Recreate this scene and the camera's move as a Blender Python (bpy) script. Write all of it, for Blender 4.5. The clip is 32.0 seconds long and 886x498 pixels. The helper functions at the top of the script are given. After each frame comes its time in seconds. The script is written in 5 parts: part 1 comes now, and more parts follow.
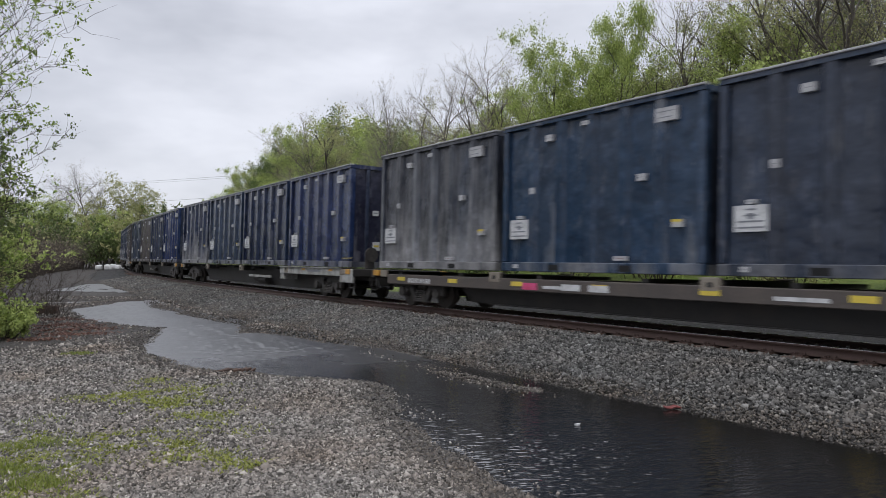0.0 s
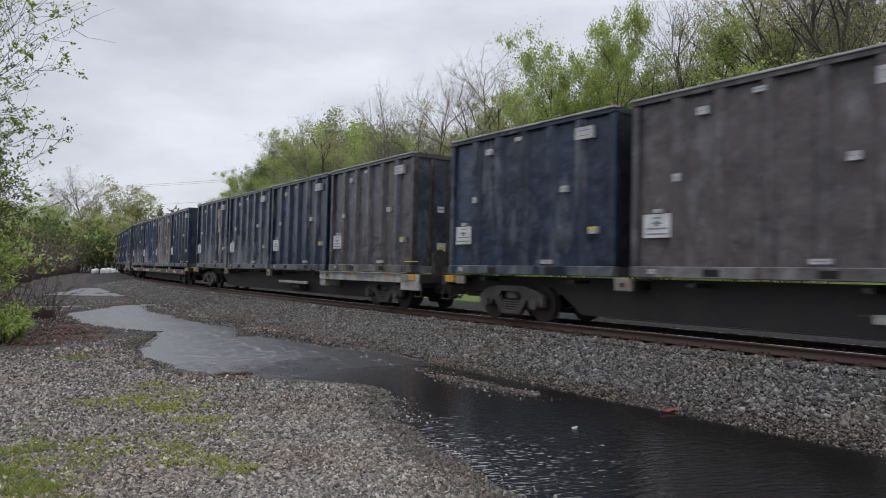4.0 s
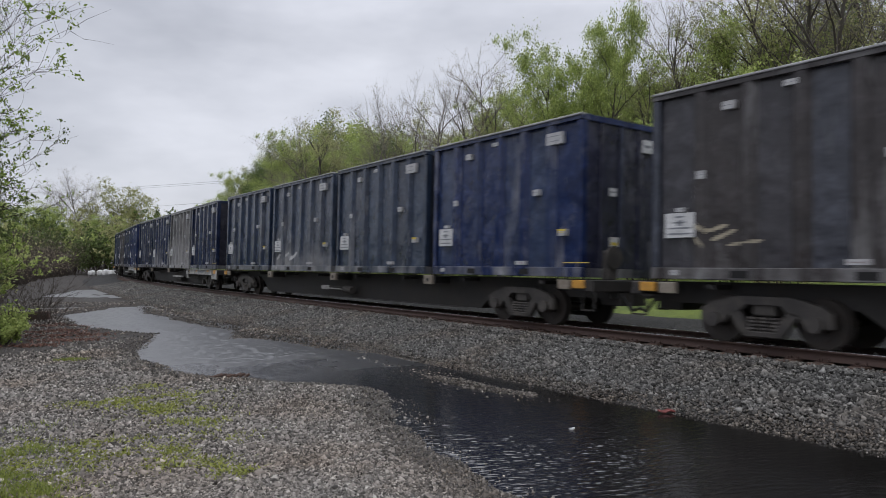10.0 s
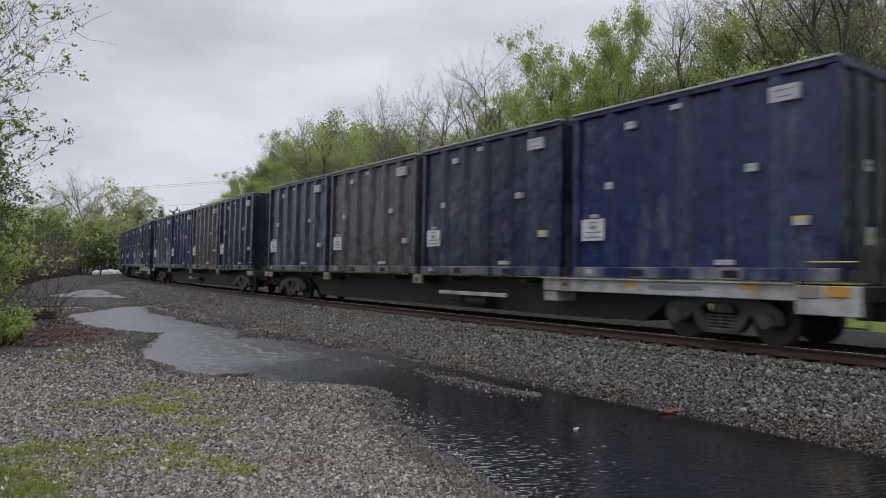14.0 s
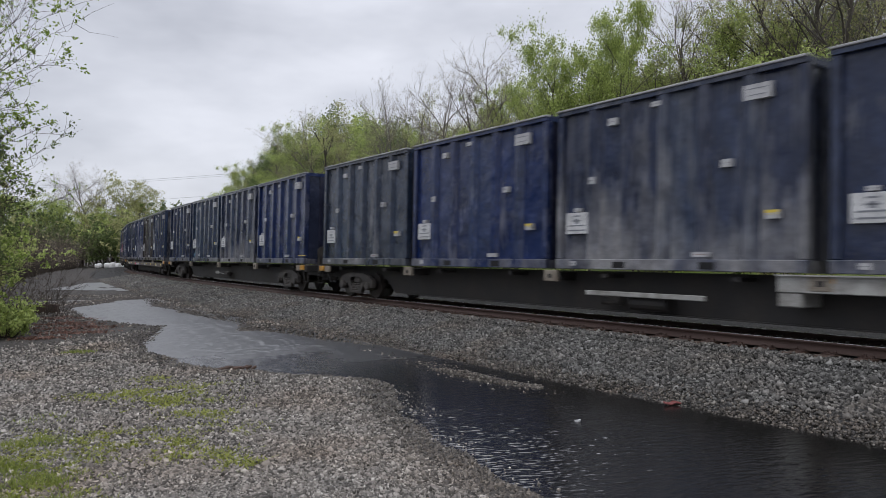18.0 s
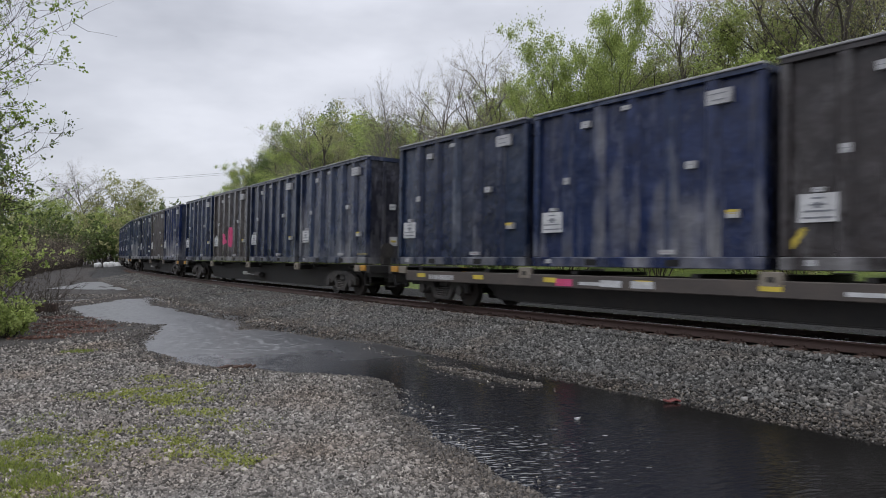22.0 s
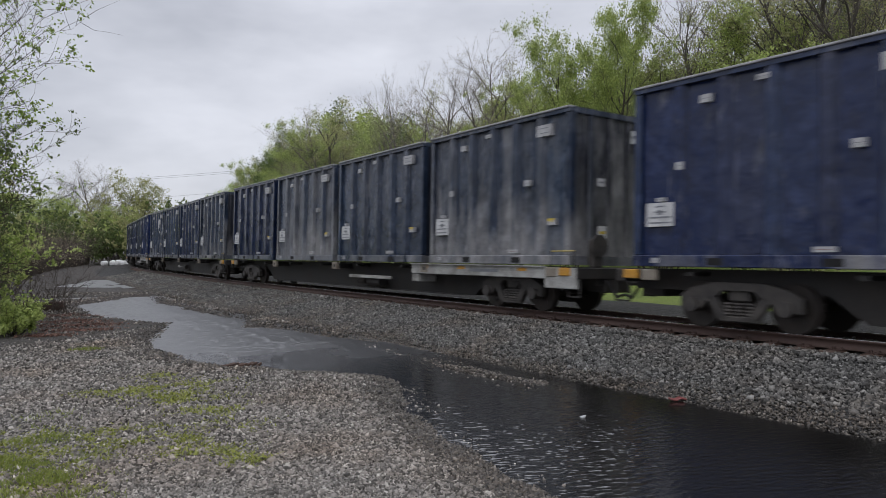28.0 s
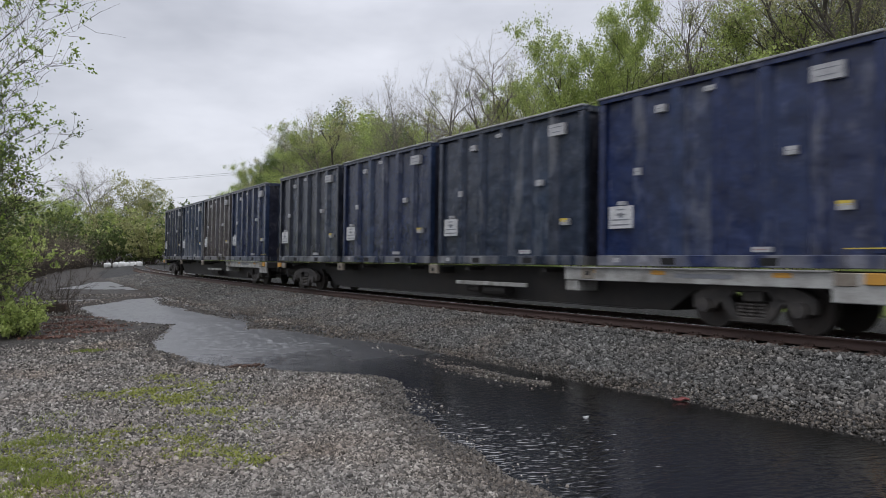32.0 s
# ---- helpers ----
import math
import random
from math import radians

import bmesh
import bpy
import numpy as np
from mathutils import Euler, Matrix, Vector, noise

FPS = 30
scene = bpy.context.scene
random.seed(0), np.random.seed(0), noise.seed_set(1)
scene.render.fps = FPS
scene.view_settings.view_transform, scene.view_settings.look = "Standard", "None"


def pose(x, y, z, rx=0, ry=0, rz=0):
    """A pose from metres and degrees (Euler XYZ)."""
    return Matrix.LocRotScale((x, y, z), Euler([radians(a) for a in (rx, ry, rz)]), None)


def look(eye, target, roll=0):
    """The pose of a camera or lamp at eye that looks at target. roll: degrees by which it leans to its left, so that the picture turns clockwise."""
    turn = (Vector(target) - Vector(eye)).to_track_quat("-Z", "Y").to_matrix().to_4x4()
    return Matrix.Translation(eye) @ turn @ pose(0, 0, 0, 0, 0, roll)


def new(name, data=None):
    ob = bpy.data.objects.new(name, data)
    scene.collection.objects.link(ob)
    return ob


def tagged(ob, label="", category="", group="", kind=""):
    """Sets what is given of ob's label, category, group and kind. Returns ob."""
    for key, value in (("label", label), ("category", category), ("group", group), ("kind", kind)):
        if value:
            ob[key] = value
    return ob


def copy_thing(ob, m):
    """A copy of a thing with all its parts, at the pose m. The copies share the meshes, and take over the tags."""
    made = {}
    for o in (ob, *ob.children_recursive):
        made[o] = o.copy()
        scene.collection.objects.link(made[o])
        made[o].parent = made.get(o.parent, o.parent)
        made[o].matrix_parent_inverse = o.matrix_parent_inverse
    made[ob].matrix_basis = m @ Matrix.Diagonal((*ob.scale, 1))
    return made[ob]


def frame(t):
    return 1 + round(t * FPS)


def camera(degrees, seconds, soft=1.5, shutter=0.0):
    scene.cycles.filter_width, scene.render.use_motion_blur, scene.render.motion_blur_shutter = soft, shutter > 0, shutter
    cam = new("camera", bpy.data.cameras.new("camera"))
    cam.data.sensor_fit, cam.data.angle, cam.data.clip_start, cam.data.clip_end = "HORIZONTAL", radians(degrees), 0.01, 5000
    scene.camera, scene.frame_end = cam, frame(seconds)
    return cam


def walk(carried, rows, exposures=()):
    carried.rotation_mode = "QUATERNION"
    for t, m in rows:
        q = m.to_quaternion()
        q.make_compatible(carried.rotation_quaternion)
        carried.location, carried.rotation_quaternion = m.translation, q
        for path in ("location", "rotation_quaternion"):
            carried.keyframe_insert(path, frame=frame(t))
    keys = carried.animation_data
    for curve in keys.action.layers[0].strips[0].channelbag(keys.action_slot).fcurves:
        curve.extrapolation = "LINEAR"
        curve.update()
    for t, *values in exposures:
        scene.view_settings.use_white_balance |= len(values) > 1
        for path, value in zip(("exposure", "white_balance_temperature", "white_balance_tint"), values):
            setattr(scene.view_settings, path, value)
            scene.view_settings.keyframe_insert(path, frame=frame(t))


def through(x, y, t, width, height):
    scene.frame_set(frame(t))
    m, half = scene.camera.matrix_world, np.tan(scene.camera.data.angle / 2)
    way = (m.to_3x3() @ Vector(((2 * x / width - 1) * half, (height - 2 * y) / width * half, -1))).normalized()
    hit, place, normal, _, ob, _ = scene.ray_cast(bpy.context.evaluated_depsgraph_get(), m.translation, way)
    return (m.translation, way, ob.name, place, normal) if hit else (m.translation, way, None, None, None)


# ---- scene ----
# Eye height over the rail heads, and the held camera's small turns: yaw left, pitch up, lean left, in degrees.
EYE = 1.571
cam = camera(64.54, 32.0, soft=0.4, shutter=0.28)


def aim(yaw, pitch, lean):
    return pose(0, 0, EYE, 90.447) @ pose(0, 0, 0, 0, 0, -0.379) @ pose(0, 0, 0, pitch, yaw, lean)


walk(cam, [(t, aim(a, b, c)) for t, a, b, c in ((0, 0.000, 0.000, 0.000), (0.5, -0.021, 0.023, 0.067), (1, -0.021, 0.028, 0.061), (1.5, -0.021, 0.096, 0.057), (2, -0.084, 0.153, 0.028), (2.5, -0.193, 0.236, -0.076), (3, -0.306, 0.272, -0.029), (3.5, -0.267, 0.254, -0.040), (5.5, -0.266, 0.419, -0.106), (6, -0.273, 0.385, -0.101), (6.5, -0.256, 0.390, -0.137), (7, -0.198, 0.358, -0.092), (7.5, -0.199, 0.296, -0.094), (8, -0.263, 0.236, -0.109), (8.5, -0.331, 0.249, -0.096), (9, -0.388, 0.263, -0.143), (9.5, -0.497, 0.354, -0.163), (10, -0.481, 0.379, -0.148), (10.5, -0.524, 0.310, -0.148), (11, -0.598, 0.306, -0.139), (11.5, -0.524, 0.311, -0.150), (12, -0.394, 0.355, -0.165), (12.5, -0.303, 0.385, -0.223), (13, -0.240, 0.447, -0.201), (13.5, -0.219, 0.398, -0.193), (14, -0.167, 0.364, -0.161), (14.5, -0.131, 0.382, -0.158), (16.5, -0.067, 0.051, -0.356), (17, -0.088, -0.051, -0.319), (17.5, -0.054, -0.169, -0.255), (18, -0.023, -0.242, -0.251), (18.5, -0.115, -0.220, -0.151), (19, -0.236, -0.149, -0.126), (19.5, -0.271, -0.129, -0.080), (20, -0.251, -0.098, -0.133), (20.5, -0.177, -0.139, -0.173), (21, -0.179, -0.220, -0.245), (21.5, -0.149, -0.322, -0.346), (22, -0.084, -0.385, -0.409), (22.5, -0.087, -0.418, -0.368), (23, -0.145, -0.478, -0.351), (23.5, -0.135, -0.546, -0.355), (24, -0.073, -0.545, -0.354), (24.5, 0.000, -0.534, -0.423), (25, 0.064, -0.472, -0.397), (25.5, 0.049, -0.435, -0.407), (27.5, 0.242, -0.589, -0.324), (28, 0.352, -0.530, -0.422), (28.5, 0.396, -0.484, -0.518), (29, 0.346, -0.513, -0.643), (29.5, 0.340, -0.560, -0.626), (30, 0.286, -0.624, -0.600), (30.5, 0.306, -0.729, -0.545), (31, 0.538, -0.876, -0.516), (31.5, 0.885, -0.849, -0.576), (32, 0.552, -0.472, -0.617))],
     exposures=[(0.0, 0.06), (1.0, -0.09), (2.0, -0.08), (3.0, 0.03), (5.0, -0.03), (6.0, -0.11), (7.0, -0.03), (8.0, 0.01), (9.0, -0.02), (10.0, -0.1), (11.0, -0.14), (12.0, 0.0), (13.0, 0.02), (14.0, -0.11), (16.0, -0.04), (18.0, -0.01), (19.0, -0.1), (20.0, -0.12), (21.0, -0.09),
                (22.0, -0.02), (23.0, -0.11), (24.0, -0.12), (25.0, -0.02), (27.0, -0.06), (28.0, -0.1), (29.0, -0.02), (32.0, -0.03)])

# ---- light ----
world = bpy.data.worlds.new("overcast")
scene.world = world
world.use_nodes = True
wn, wl = world.node_tree.nodes, world.node_tree.links
wn.clear()
w_out, w_bg = wn.new("ShaderNodeOutputWorld"), wn.new("ShaderNodeBackground")
w_sky = wn.new("ShaderNodeTexSky")
w_sky.sky_type, w_sky.sun_disc = "NISHITA", False
w_sky.sun_elevation, w_sky.sun_rotation = radians(50), radians(-20)
w_co = wn.new("ShaderNodeTexCoord")
w_map = wn.new("ShaderNodeMapping")
w_map.inputs["Scale"].default_value = (1.0, 1.0, 2.6)
w_noise = wn.new("ShaderNodeTexNoise")
w_noise.inputs["Scale"].default_value, w_noise.inputs["Detail"].default_value = 2.1, 5.0
w_noise.inputs["Roughness"].default_value = 0.55
w_ramp = wn.new("ShaderNodeValToRGB")
w_ramp.color_ramp.elements[0].position, w_ramp.color_ramp.elements[0].color = 0.34, (5.0, 5.2, 5.9, 1)
w_ramp.color_ramp.elements[1].position, w_ramp.color_ramp.elements[1].color = 0.68, (8.4, 8.6, 9.45, 1)
w_mix = wn.new("ShaderNodeMix")
w_mix.data_type = "RGBA"
w_mix.inputs["Factor"].default_value = 0.93
wl.new(w_co.outputs["Generated"], w_map.inputs["Vector"])
wl.new(w_map.outputs["Vector"], w_noise.inputs["Vector"])
wl.new(w_noise.outputs["Fac"], w_ramp.inputs["Fac"])
wl.new(w_sky.outputs["Color"], w_mix.inputs["A"])
# an overcast sky is brightest overhead
w_sep, w_up, w_lift = wn.new("ShaderNodeSeparateXYZ"), wn.new("ShaderNodeMapRange"), wn.new("ShaderNodeMix")
w_up.inputs["From Min"].default_value, w_up.inputs["From Max"].default_value = 0.3, 1.0
w_up.inputs["To Min"].default_value, w_up.inputs["To Max"].default_value = 0.95, 2.5
w_lift.data_type, w_lift.blend_type = "RGBA", "MULTIPLY"
w_lift.inputs["Factor"].default_value = 1.0
wl.new(w_co.outputs["Generated"], w_sep.inputs["Vector"])
wl.new(w_sep.outputs["Z"], w_up.inputs["Value"])
wl.new(w_ramp.outputs["Color"], w_lift.inputs["A"])
wl.new(w_up.outputs["Result"], w_lift.inputs["B"])
wl.new(w_lift.outputs["Result"], w_mix.inputs["B"])
wl.new(w_mix.outputs["Result"], w_bg.inputs["Color"])
wl.new(w_bg.outputs["Background"], w_out.inputs["Surface"])
w_bg.inputs["Strength"].default_value = 0.106
sun = new("sun", bpy.data.lights.new("sun", "SUN"))
sun.data.energy, sun.data.angle, sun.data.color = 0.7, radians(25), (1.0, 0.97, 0.93)
sun.matrix_world = look((0, 0, 60), (12, 33, 0))

# ---- materials ----
class Mat:
    """A small writer of node materials."""

    def __init__(self, name, rough=0.7, metal=0.0):
        self.m = bpy.data.materials.new(name)
        self.m.use_nodes = True
        self.n, self.l = self.m.node_tree.nodes, self.m.node_tree.links
        self.b = self.n["Principled BSDF"]
        self.b.inputs["Roughness"].default_value = rough
        self.b.inputs["Metallic"].default_value = metal
        self.co = self.n.new("ShaderNodeTexCoord").outputs["Object"]

    def put(self, socket, value):
        if isinstance(value, bpy.types.NodeSocket):
            self.l.new(value, socket)
        elif hasattr(value, "__len__"):
            socket.default_value = (*value, 1.0) if len(value) == 3 and len(socket.default_value) == 4 else value
        else:
            socket.default_value = value

    def scaled(self, sx, sy, sz, source=None):
        n = self.n.new("ShaderNodeMapping")
        self.put(n.inputs["Vector"], source or self.co)
        n.inputs["Scale"].default_value = (sx, sy, sz)
        return n.outputs["Vector"]

    def noise(self, scale, detail=4.0, rough=0.55, vec=None, w=None):
        n = self.n.new("ShaderNodeTexNoise")
        if w is not None:
            n.noise_dimensions = "4D"
            self.put(n.inputs["W"], w)
        self.put(n.inputs["Vector"], vec or self.co)
        n.inputs["Scale"].default_value, n.inputs["Detail"].default_value = scale, detail
        n.inputs["Roughness"].default_value = rough
        return n.outputs["Fac"]

    def cells(self, scale, feature="F1", out="Distance", vec=None):
        n = self.n.new("ShaderNodeTexVoronoi")
        n.feature = feature
        self.put(n.inputs["Vector"], vec or self.co)
        n.inputs["Scale"].default_value = scale
        return n.outputs[out]

    def ramp(self, fac, *stops):
        n = self.n.new("ShaderNodeValToRGB")
        e = n.color_ramp.elements
        while len(e) < len(stops):
            e.new(0.5)
        for k, (p, c) in zip(e, stops):
            k.position = p
            k.color = (*c, 1) if hasattr(c, "__len__") else (c, c, c, 1)
        self.put(n.inputs["Fac"], fac)
        return n.outputs["Color"]

    def mix(self, fac, a, b, mode="MIX"):
        n = self.n.new("ShaderNodeMix")
        n.data_type, n.blend_type = "RGBA", mode
        self.put(n.inputs["Factor"], fac)
        self.put(n.inputs["A"], a)
        self.put(n.inputs["B"], b)
        return n.outputs["Result"]

    def math(self, op, a, b=0.0):
        n = self.n.new("ShaderNodeMath")
        n.operation = op
        self.put(n.inputs[0], a)
        self.put(n.inputs[1], b)
        return n.outputs[0]

    def bump(self, height, strength=0.4, distance=0.02):
        n = self.n.new("ShaderNodeBump")
        n.inputs["Strength"].default_value, n.inputs["Distance"].default_value = strength, distance
        self.put(n.inputs["Height"], height)
        self.l.new(n.outputs["Normal"], self.b.inputs["Normal"])

    def info(self, out):
        return self.n.new("ShaderNodeObjectInfo").outputs[out]

    def island(self):
        return self.n.new("ShaderNodeNewGeometry").outputs["Random Per Island"]

    def done(self, color=None, rough=None):
        if color is not None:
            self.put(self.b.inputs["Base Color"], color)
        if rough is not None:
            self.put(self.b.inputs["Roughness"], rough)
        return self.m


def painted(name, color, rough=0.55, metal=0.0, dirt=(0.06, 0.055, 0.05), amount=0.5, scale=3.0):
    """Paint with grime in patches and fine grain."""
    k = Mat(name, rough, metal)
    grime = k.ramp(k.noise(scale, 6, 0.65, w=k.info("Random")), (0.42, 0.0), (0.72, amount))
    grain = k.ramp(k.noise(scale * 14, 3), (0.3, 0.82), (0.7, 1.1))
    k.bump(k.noise(scale * 20, 3), 0.15, 0.01)
    return k.done(k.mix(1.0, k.mix(grime, color, dirt), grain, "MULTIPLY"), k.ramp(grime, (0, rough), (1, 0.85)))


def container_paint(name):
    """Faded paint of a steel box: its hue is the object's own colour, its fading the object's alpha; streaked down its height."""
    k = Mat(name, 0.5)
    k.b.inputs["Specular IOR Level"].default_value = 0.42
    rnd, pale = k.info("Random"), k.info("Alpha")
    long = k.scaled(1.0, 1.0, 0.1)
    cloud = k.noise(1.1, 7, 0.62, vec=k.scaled(1.3, 1.3, 0.34), w=k.math("MULTIPLY", rnd, 40.0))
    low = k.n.new("ShaderNodeSeparateXYZ")
    k.put(low.inputs[0], k.co)
    foot = k.ramp(k.math("MULTIPLY", low.outputs["Z"], 0.3), (0.12, 1.0), (0.65, 0.08))
    lift = k.math("MULTIPLY", k.math("MULTIPLY", pale, 0.3), foot)
    fade = k.ramp(k.math("ADD", cloud, lift), (0.57, 0.0), (0.8, 0.85))
    run = k.ramp(k.math("ADD", k.noise(3.2, 7, 0.7, vec=long, w=k.math("MULTIPLY", rnd, 23.0)), k.math("MULTIPLY", pale, 0.16)), (0.62, 0.0), (0.84, 0.5))
    dark = k.ramp(k.noise(1.7, 7, 0.7, w=k.math("MULTIPLY", rnd, 61.0)), (0.48, 0.0), (0.62, 0.65))
    rust = k.ramp(k.noise(4.6, 9, 0.78, w=k.math("MULTIPLY", rnd, 17.0)), (0.64, 0.0), (0.72, 0.65))
    chip = k.ramp(k.noise(7.5, 8, 0.75, w=k.math("MULTIPLY", rnd, 9.0)), (0.69, 0.0), (0.73, 0.5))
    c = k.mix(fade, k.info("Color"), (0.25, 0.248, 0.25))
    mottle = k.ramp(k.noise(3.1, 5, 0.6, w=k.math("MULTIPLY", rnd, 31.0)), (0.5, 0.0), (0.64, 0.55))
    tone = k.math("FRACT", k.math("MULTIPLY", rnd, 7.31))
    c = k.mix(k.ramp(tone, (0.5, 0.0), (1.0, 0.16)), c, (0.08, 0.078, 0.08))
    c = k.mix(k.ramp(k.math("FRACT", k.math("MULTIPLY", rnd, 13.7)), (0.55, 0.0), (1.0, 0.35)), c, (0.05, 0.075, 0.12))
    smear = k.ramp(k.noise(2.4, 8, 0.68, vec=k.scaled(1.0, 1.0, 0.55), w=k.math("MULTIPLY", rnd, 77.0)), (0.58, 0.0), (0.64, 0.16))
    c = k.mix(smear, c, (0.19, 0.187, 0.19))
    c = k.mix(mottle, c, k.mix(0.16, k.mix(1.0, c, (1.8, 1.8, 1.85), "MULTIPLY"), (0.1, 0.105, 0.12)))
    c = k.mix(run, c, (0.2, 0.195, 0.19))
    c = k.mix(dark, c, k.mix(1.0, c, (0.42, 0.42, 0.46), "MULTIPLY"))
    c = k.mix(rust, c, (0.055, 0.036, 0.026))
    c = k.mix(chip, c, (0.22, 0.22, 0.23))
    c = k.mix(1.0, c, k.ramp(k.noise(45, 3), (0.3, 0.86), (0.7, 1.08)), "MULTIPLY")
    k.bump(k.math("ADD", k.noise(1.6, 3, w=rnd), k.math("MULTIPLY", k.noise(30, 3), 0.03)), 0.6, 0.11)
    return k.done(c, k.ramp(k.math("ADD", fade, run), (0, 0.26), (1, 0.5)))


PAINT = container_paint("container_paint")
# paler than the boxes: sky light caught by the ledge is painted in
ROOF_EDGE = painted("container_top_rail", (0.34, 0.345, 0.355), 0.55, amount=0.6)
TARP = painted("container_lid", (0.12, 0.125, 0.135), 0.7)
# black of the rubber hoses, and the painted shade inside fork pockets
BLACK = painted("black_rubber_and_pocket_shade", (0.005, 0.005, 0.006), 0.9, amount=0.2, dirt=(0.012, 0.011, 0.01))
WHITE = painted("white_decal", (0.55, 0.555, 0.56), 0.5, amount=0.6, dirt=(0.16, 0.16, 0.17), scale=6)
FADED = painted("faded_decal", (0.42, 0.42, 0.43), 0.5, amount=0.7, dirt=(0.17, 0.17, 0.18), scale=6)
INK = painted("decal_ink", (0.17, 0.18, 0.2), 0.6, amount=0.3)
TEALINK = painted("teal_decal", (0.05, 0.15, 0.22), 0.5, amount=0.4)
YELLOW = painted("yellow_decal", (0.6, 0.46, 0.06), 0.5, amount=0.3)
REDINK = painted("red_decal_ink", (0.2, 0.05, 0.045), 0.5, amount=0.3)
CREAM = painted("cream_spray_paint", (0.34, 0.3, 0.22), 0.6, amount=0.5)
PINK = painted("pink_spray_paint", (0.56, 0.07, 0.2), 0.6, amount=0.75, dirt=(0.42, 0.045, 0.07), scale=5)
CAR = painted("black_car_frame", (0.013, 0.012, 0.012), 0.62, dirt=(0.05, 0.042, 0.036), amount=0.75, scale=1.5)
CARGREY = painted("grey_side_sill", (0.36, 0.36, 0.345), 0.6, dirt=(0.075, 0.066, 0.055), amount=0.85, scale=2.2)
CARBROWN = painted("brown_side_sill", (0.06, 0.05, 0.045), 0.6, dirt=(0.11, 0.09, 0.075), amount=0.7, scale=1.6)
TAN = painted("tan_bracket", (0.21, 0.185, 0.15), 0.6, dirt=(0.11, 0.08, 0.06), amount=0.7, scale=5)
ORANGE = painted("orange_reflector", (0.5, 0.25, 0.03), 0.45, amount=0.65, dirt=(0.2, 0.11, 0.05), scale=6)
BOGIE = painted("bogie_steel", (0.03, 0.027, 0.026), 0.7, dirt=(0.095, 0.084, 0.073), amount=0.7, scale=4)
WHEEL = painted("wheel_steel", (0.025, 0.021, 0.019), 0.55, 0.3, dirt=(0.055, 0.04, 0.032), amount=0.6, scale=5)
RAIL = painted("rusty_rail", (0.046, 0.024, 0.018), 0.7, dirt=(0.045, 0.026, 0.02), amount=0.8, scale=6)
SHINE = painted("polished_rail_head", (0.55, 0.55, 0.56), 0.22, 0.9, dirt=(0.2, 0.18, 0.17), amount=0.3)
TIE = painted("creosoted_tie", (0.085, 0.05, 0.036), 0.85, dirt=(0.025, 0.02, 0.017), amount=0.8, scale=5)
CONCRETE = painted("white_sack", (0.7, 0.7, 0.69), 0.8, dirt=(0.35, 0.34, 0.31), amount=0.5, scale=2)
CABLE = painted("power_cable", (0.5, 0.51, 0.55), 0.6)


def stone_mat(name, lo, mid, hi, rough=0.85):
    k = Mat(name, rough)
    c = k.ramp(k.island(), (0.0, lo), (0.2, [v * 0.42 for v in mid]), (0.55, mid), (0.9, [v * 1.6 for v in mid]), (1.0, hi))
    k.bump(k.noise(60, 4), 0.25, 0.004)
    c = k.mix(1.0, c, k.ramp(k.noise(0.55, 5, 0.6), (0.36, (0.97, 0.98, 0.98)), (0.5, (1.0, 0.98, 0.96)), (0.66, (1.02, 0.92, 0.83))), "MULTIPLY")
    return k.done(k.mix(1.0, c, k.ramp(k.noise(35, 4), (0.25, 0.75), (0.75, 1.12)), "MULTIPLY"))


BALLAST = stone_mat("ballast_stone", (0.025, 0.024, 0.023), (0.108, 0.105, 0.099), (0.29, 0.285, 0.27))
WETSTONE = stone_mat("wet_stone", (0.02, 0.017, 0.014), (0.085, 0.074, 0.062), (0.24, 0.22, 0.19), 0.5)
GRAVEL = stone_mat("gravel_stone", (0.04, 0.036, 0.03), (0.2, 0.184, 0.166), (0.5, 0.475, 0.43))


def gravel_ground():
    k = Mat("gravel_ground", 0.9)
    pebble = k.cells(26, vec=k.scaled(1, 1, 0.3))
    tint = k.cells(26, out="Color", vec=k.scaled(1, 1, 0.3))
    # kept dark: shade between the loose stones is put into these tones
    grey = k.ramp(tint, (0.0, (0.03, 0.027, 0.024)), (0.6, (0.085, 0.078, 0.07)), (1.0, (0.2, 0.19, 0.175)))
    soil = k.mix(k.ramp(k.noise(9, 5), (0.35, 0.0), (0.7, 1.0)), (0.04, 0.03, 0.023), (0.09, 0.068, 0.052))
    patch = k.ramp(k.noise(0.35, 6, 0.6), (0.4, 0.2), (0.58, 0.9))
    c = k.mix(patch, grey, soil)
    # pebbles darken towards their edges, gap shade as colour
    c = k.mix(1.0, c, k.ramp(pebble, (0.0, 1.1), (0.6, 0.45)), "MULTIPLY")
    k.bump(k.math("SUBTRACT", 1.0, pebble), 0.9, 0.03)
    return k.done(c)


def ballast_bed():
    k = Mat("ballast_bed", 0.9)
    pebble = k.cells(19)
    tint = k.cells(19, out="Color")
    # dark tones paint in the shade of the gaps between ballast stones
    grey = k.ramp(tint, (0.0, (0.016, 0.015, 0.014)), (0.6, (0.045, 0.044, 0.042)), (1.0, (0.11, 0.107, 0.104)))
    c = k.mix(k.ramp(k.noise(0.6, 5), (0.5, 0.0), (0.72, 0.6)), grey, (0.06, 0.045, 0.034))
    # cell edges darkened further, crevice shade held in the colour
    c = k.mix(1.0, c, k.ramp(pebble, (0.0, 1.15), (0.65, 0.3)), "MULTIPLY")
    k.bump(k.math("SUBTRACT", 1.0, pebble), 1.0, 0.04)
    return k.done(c)


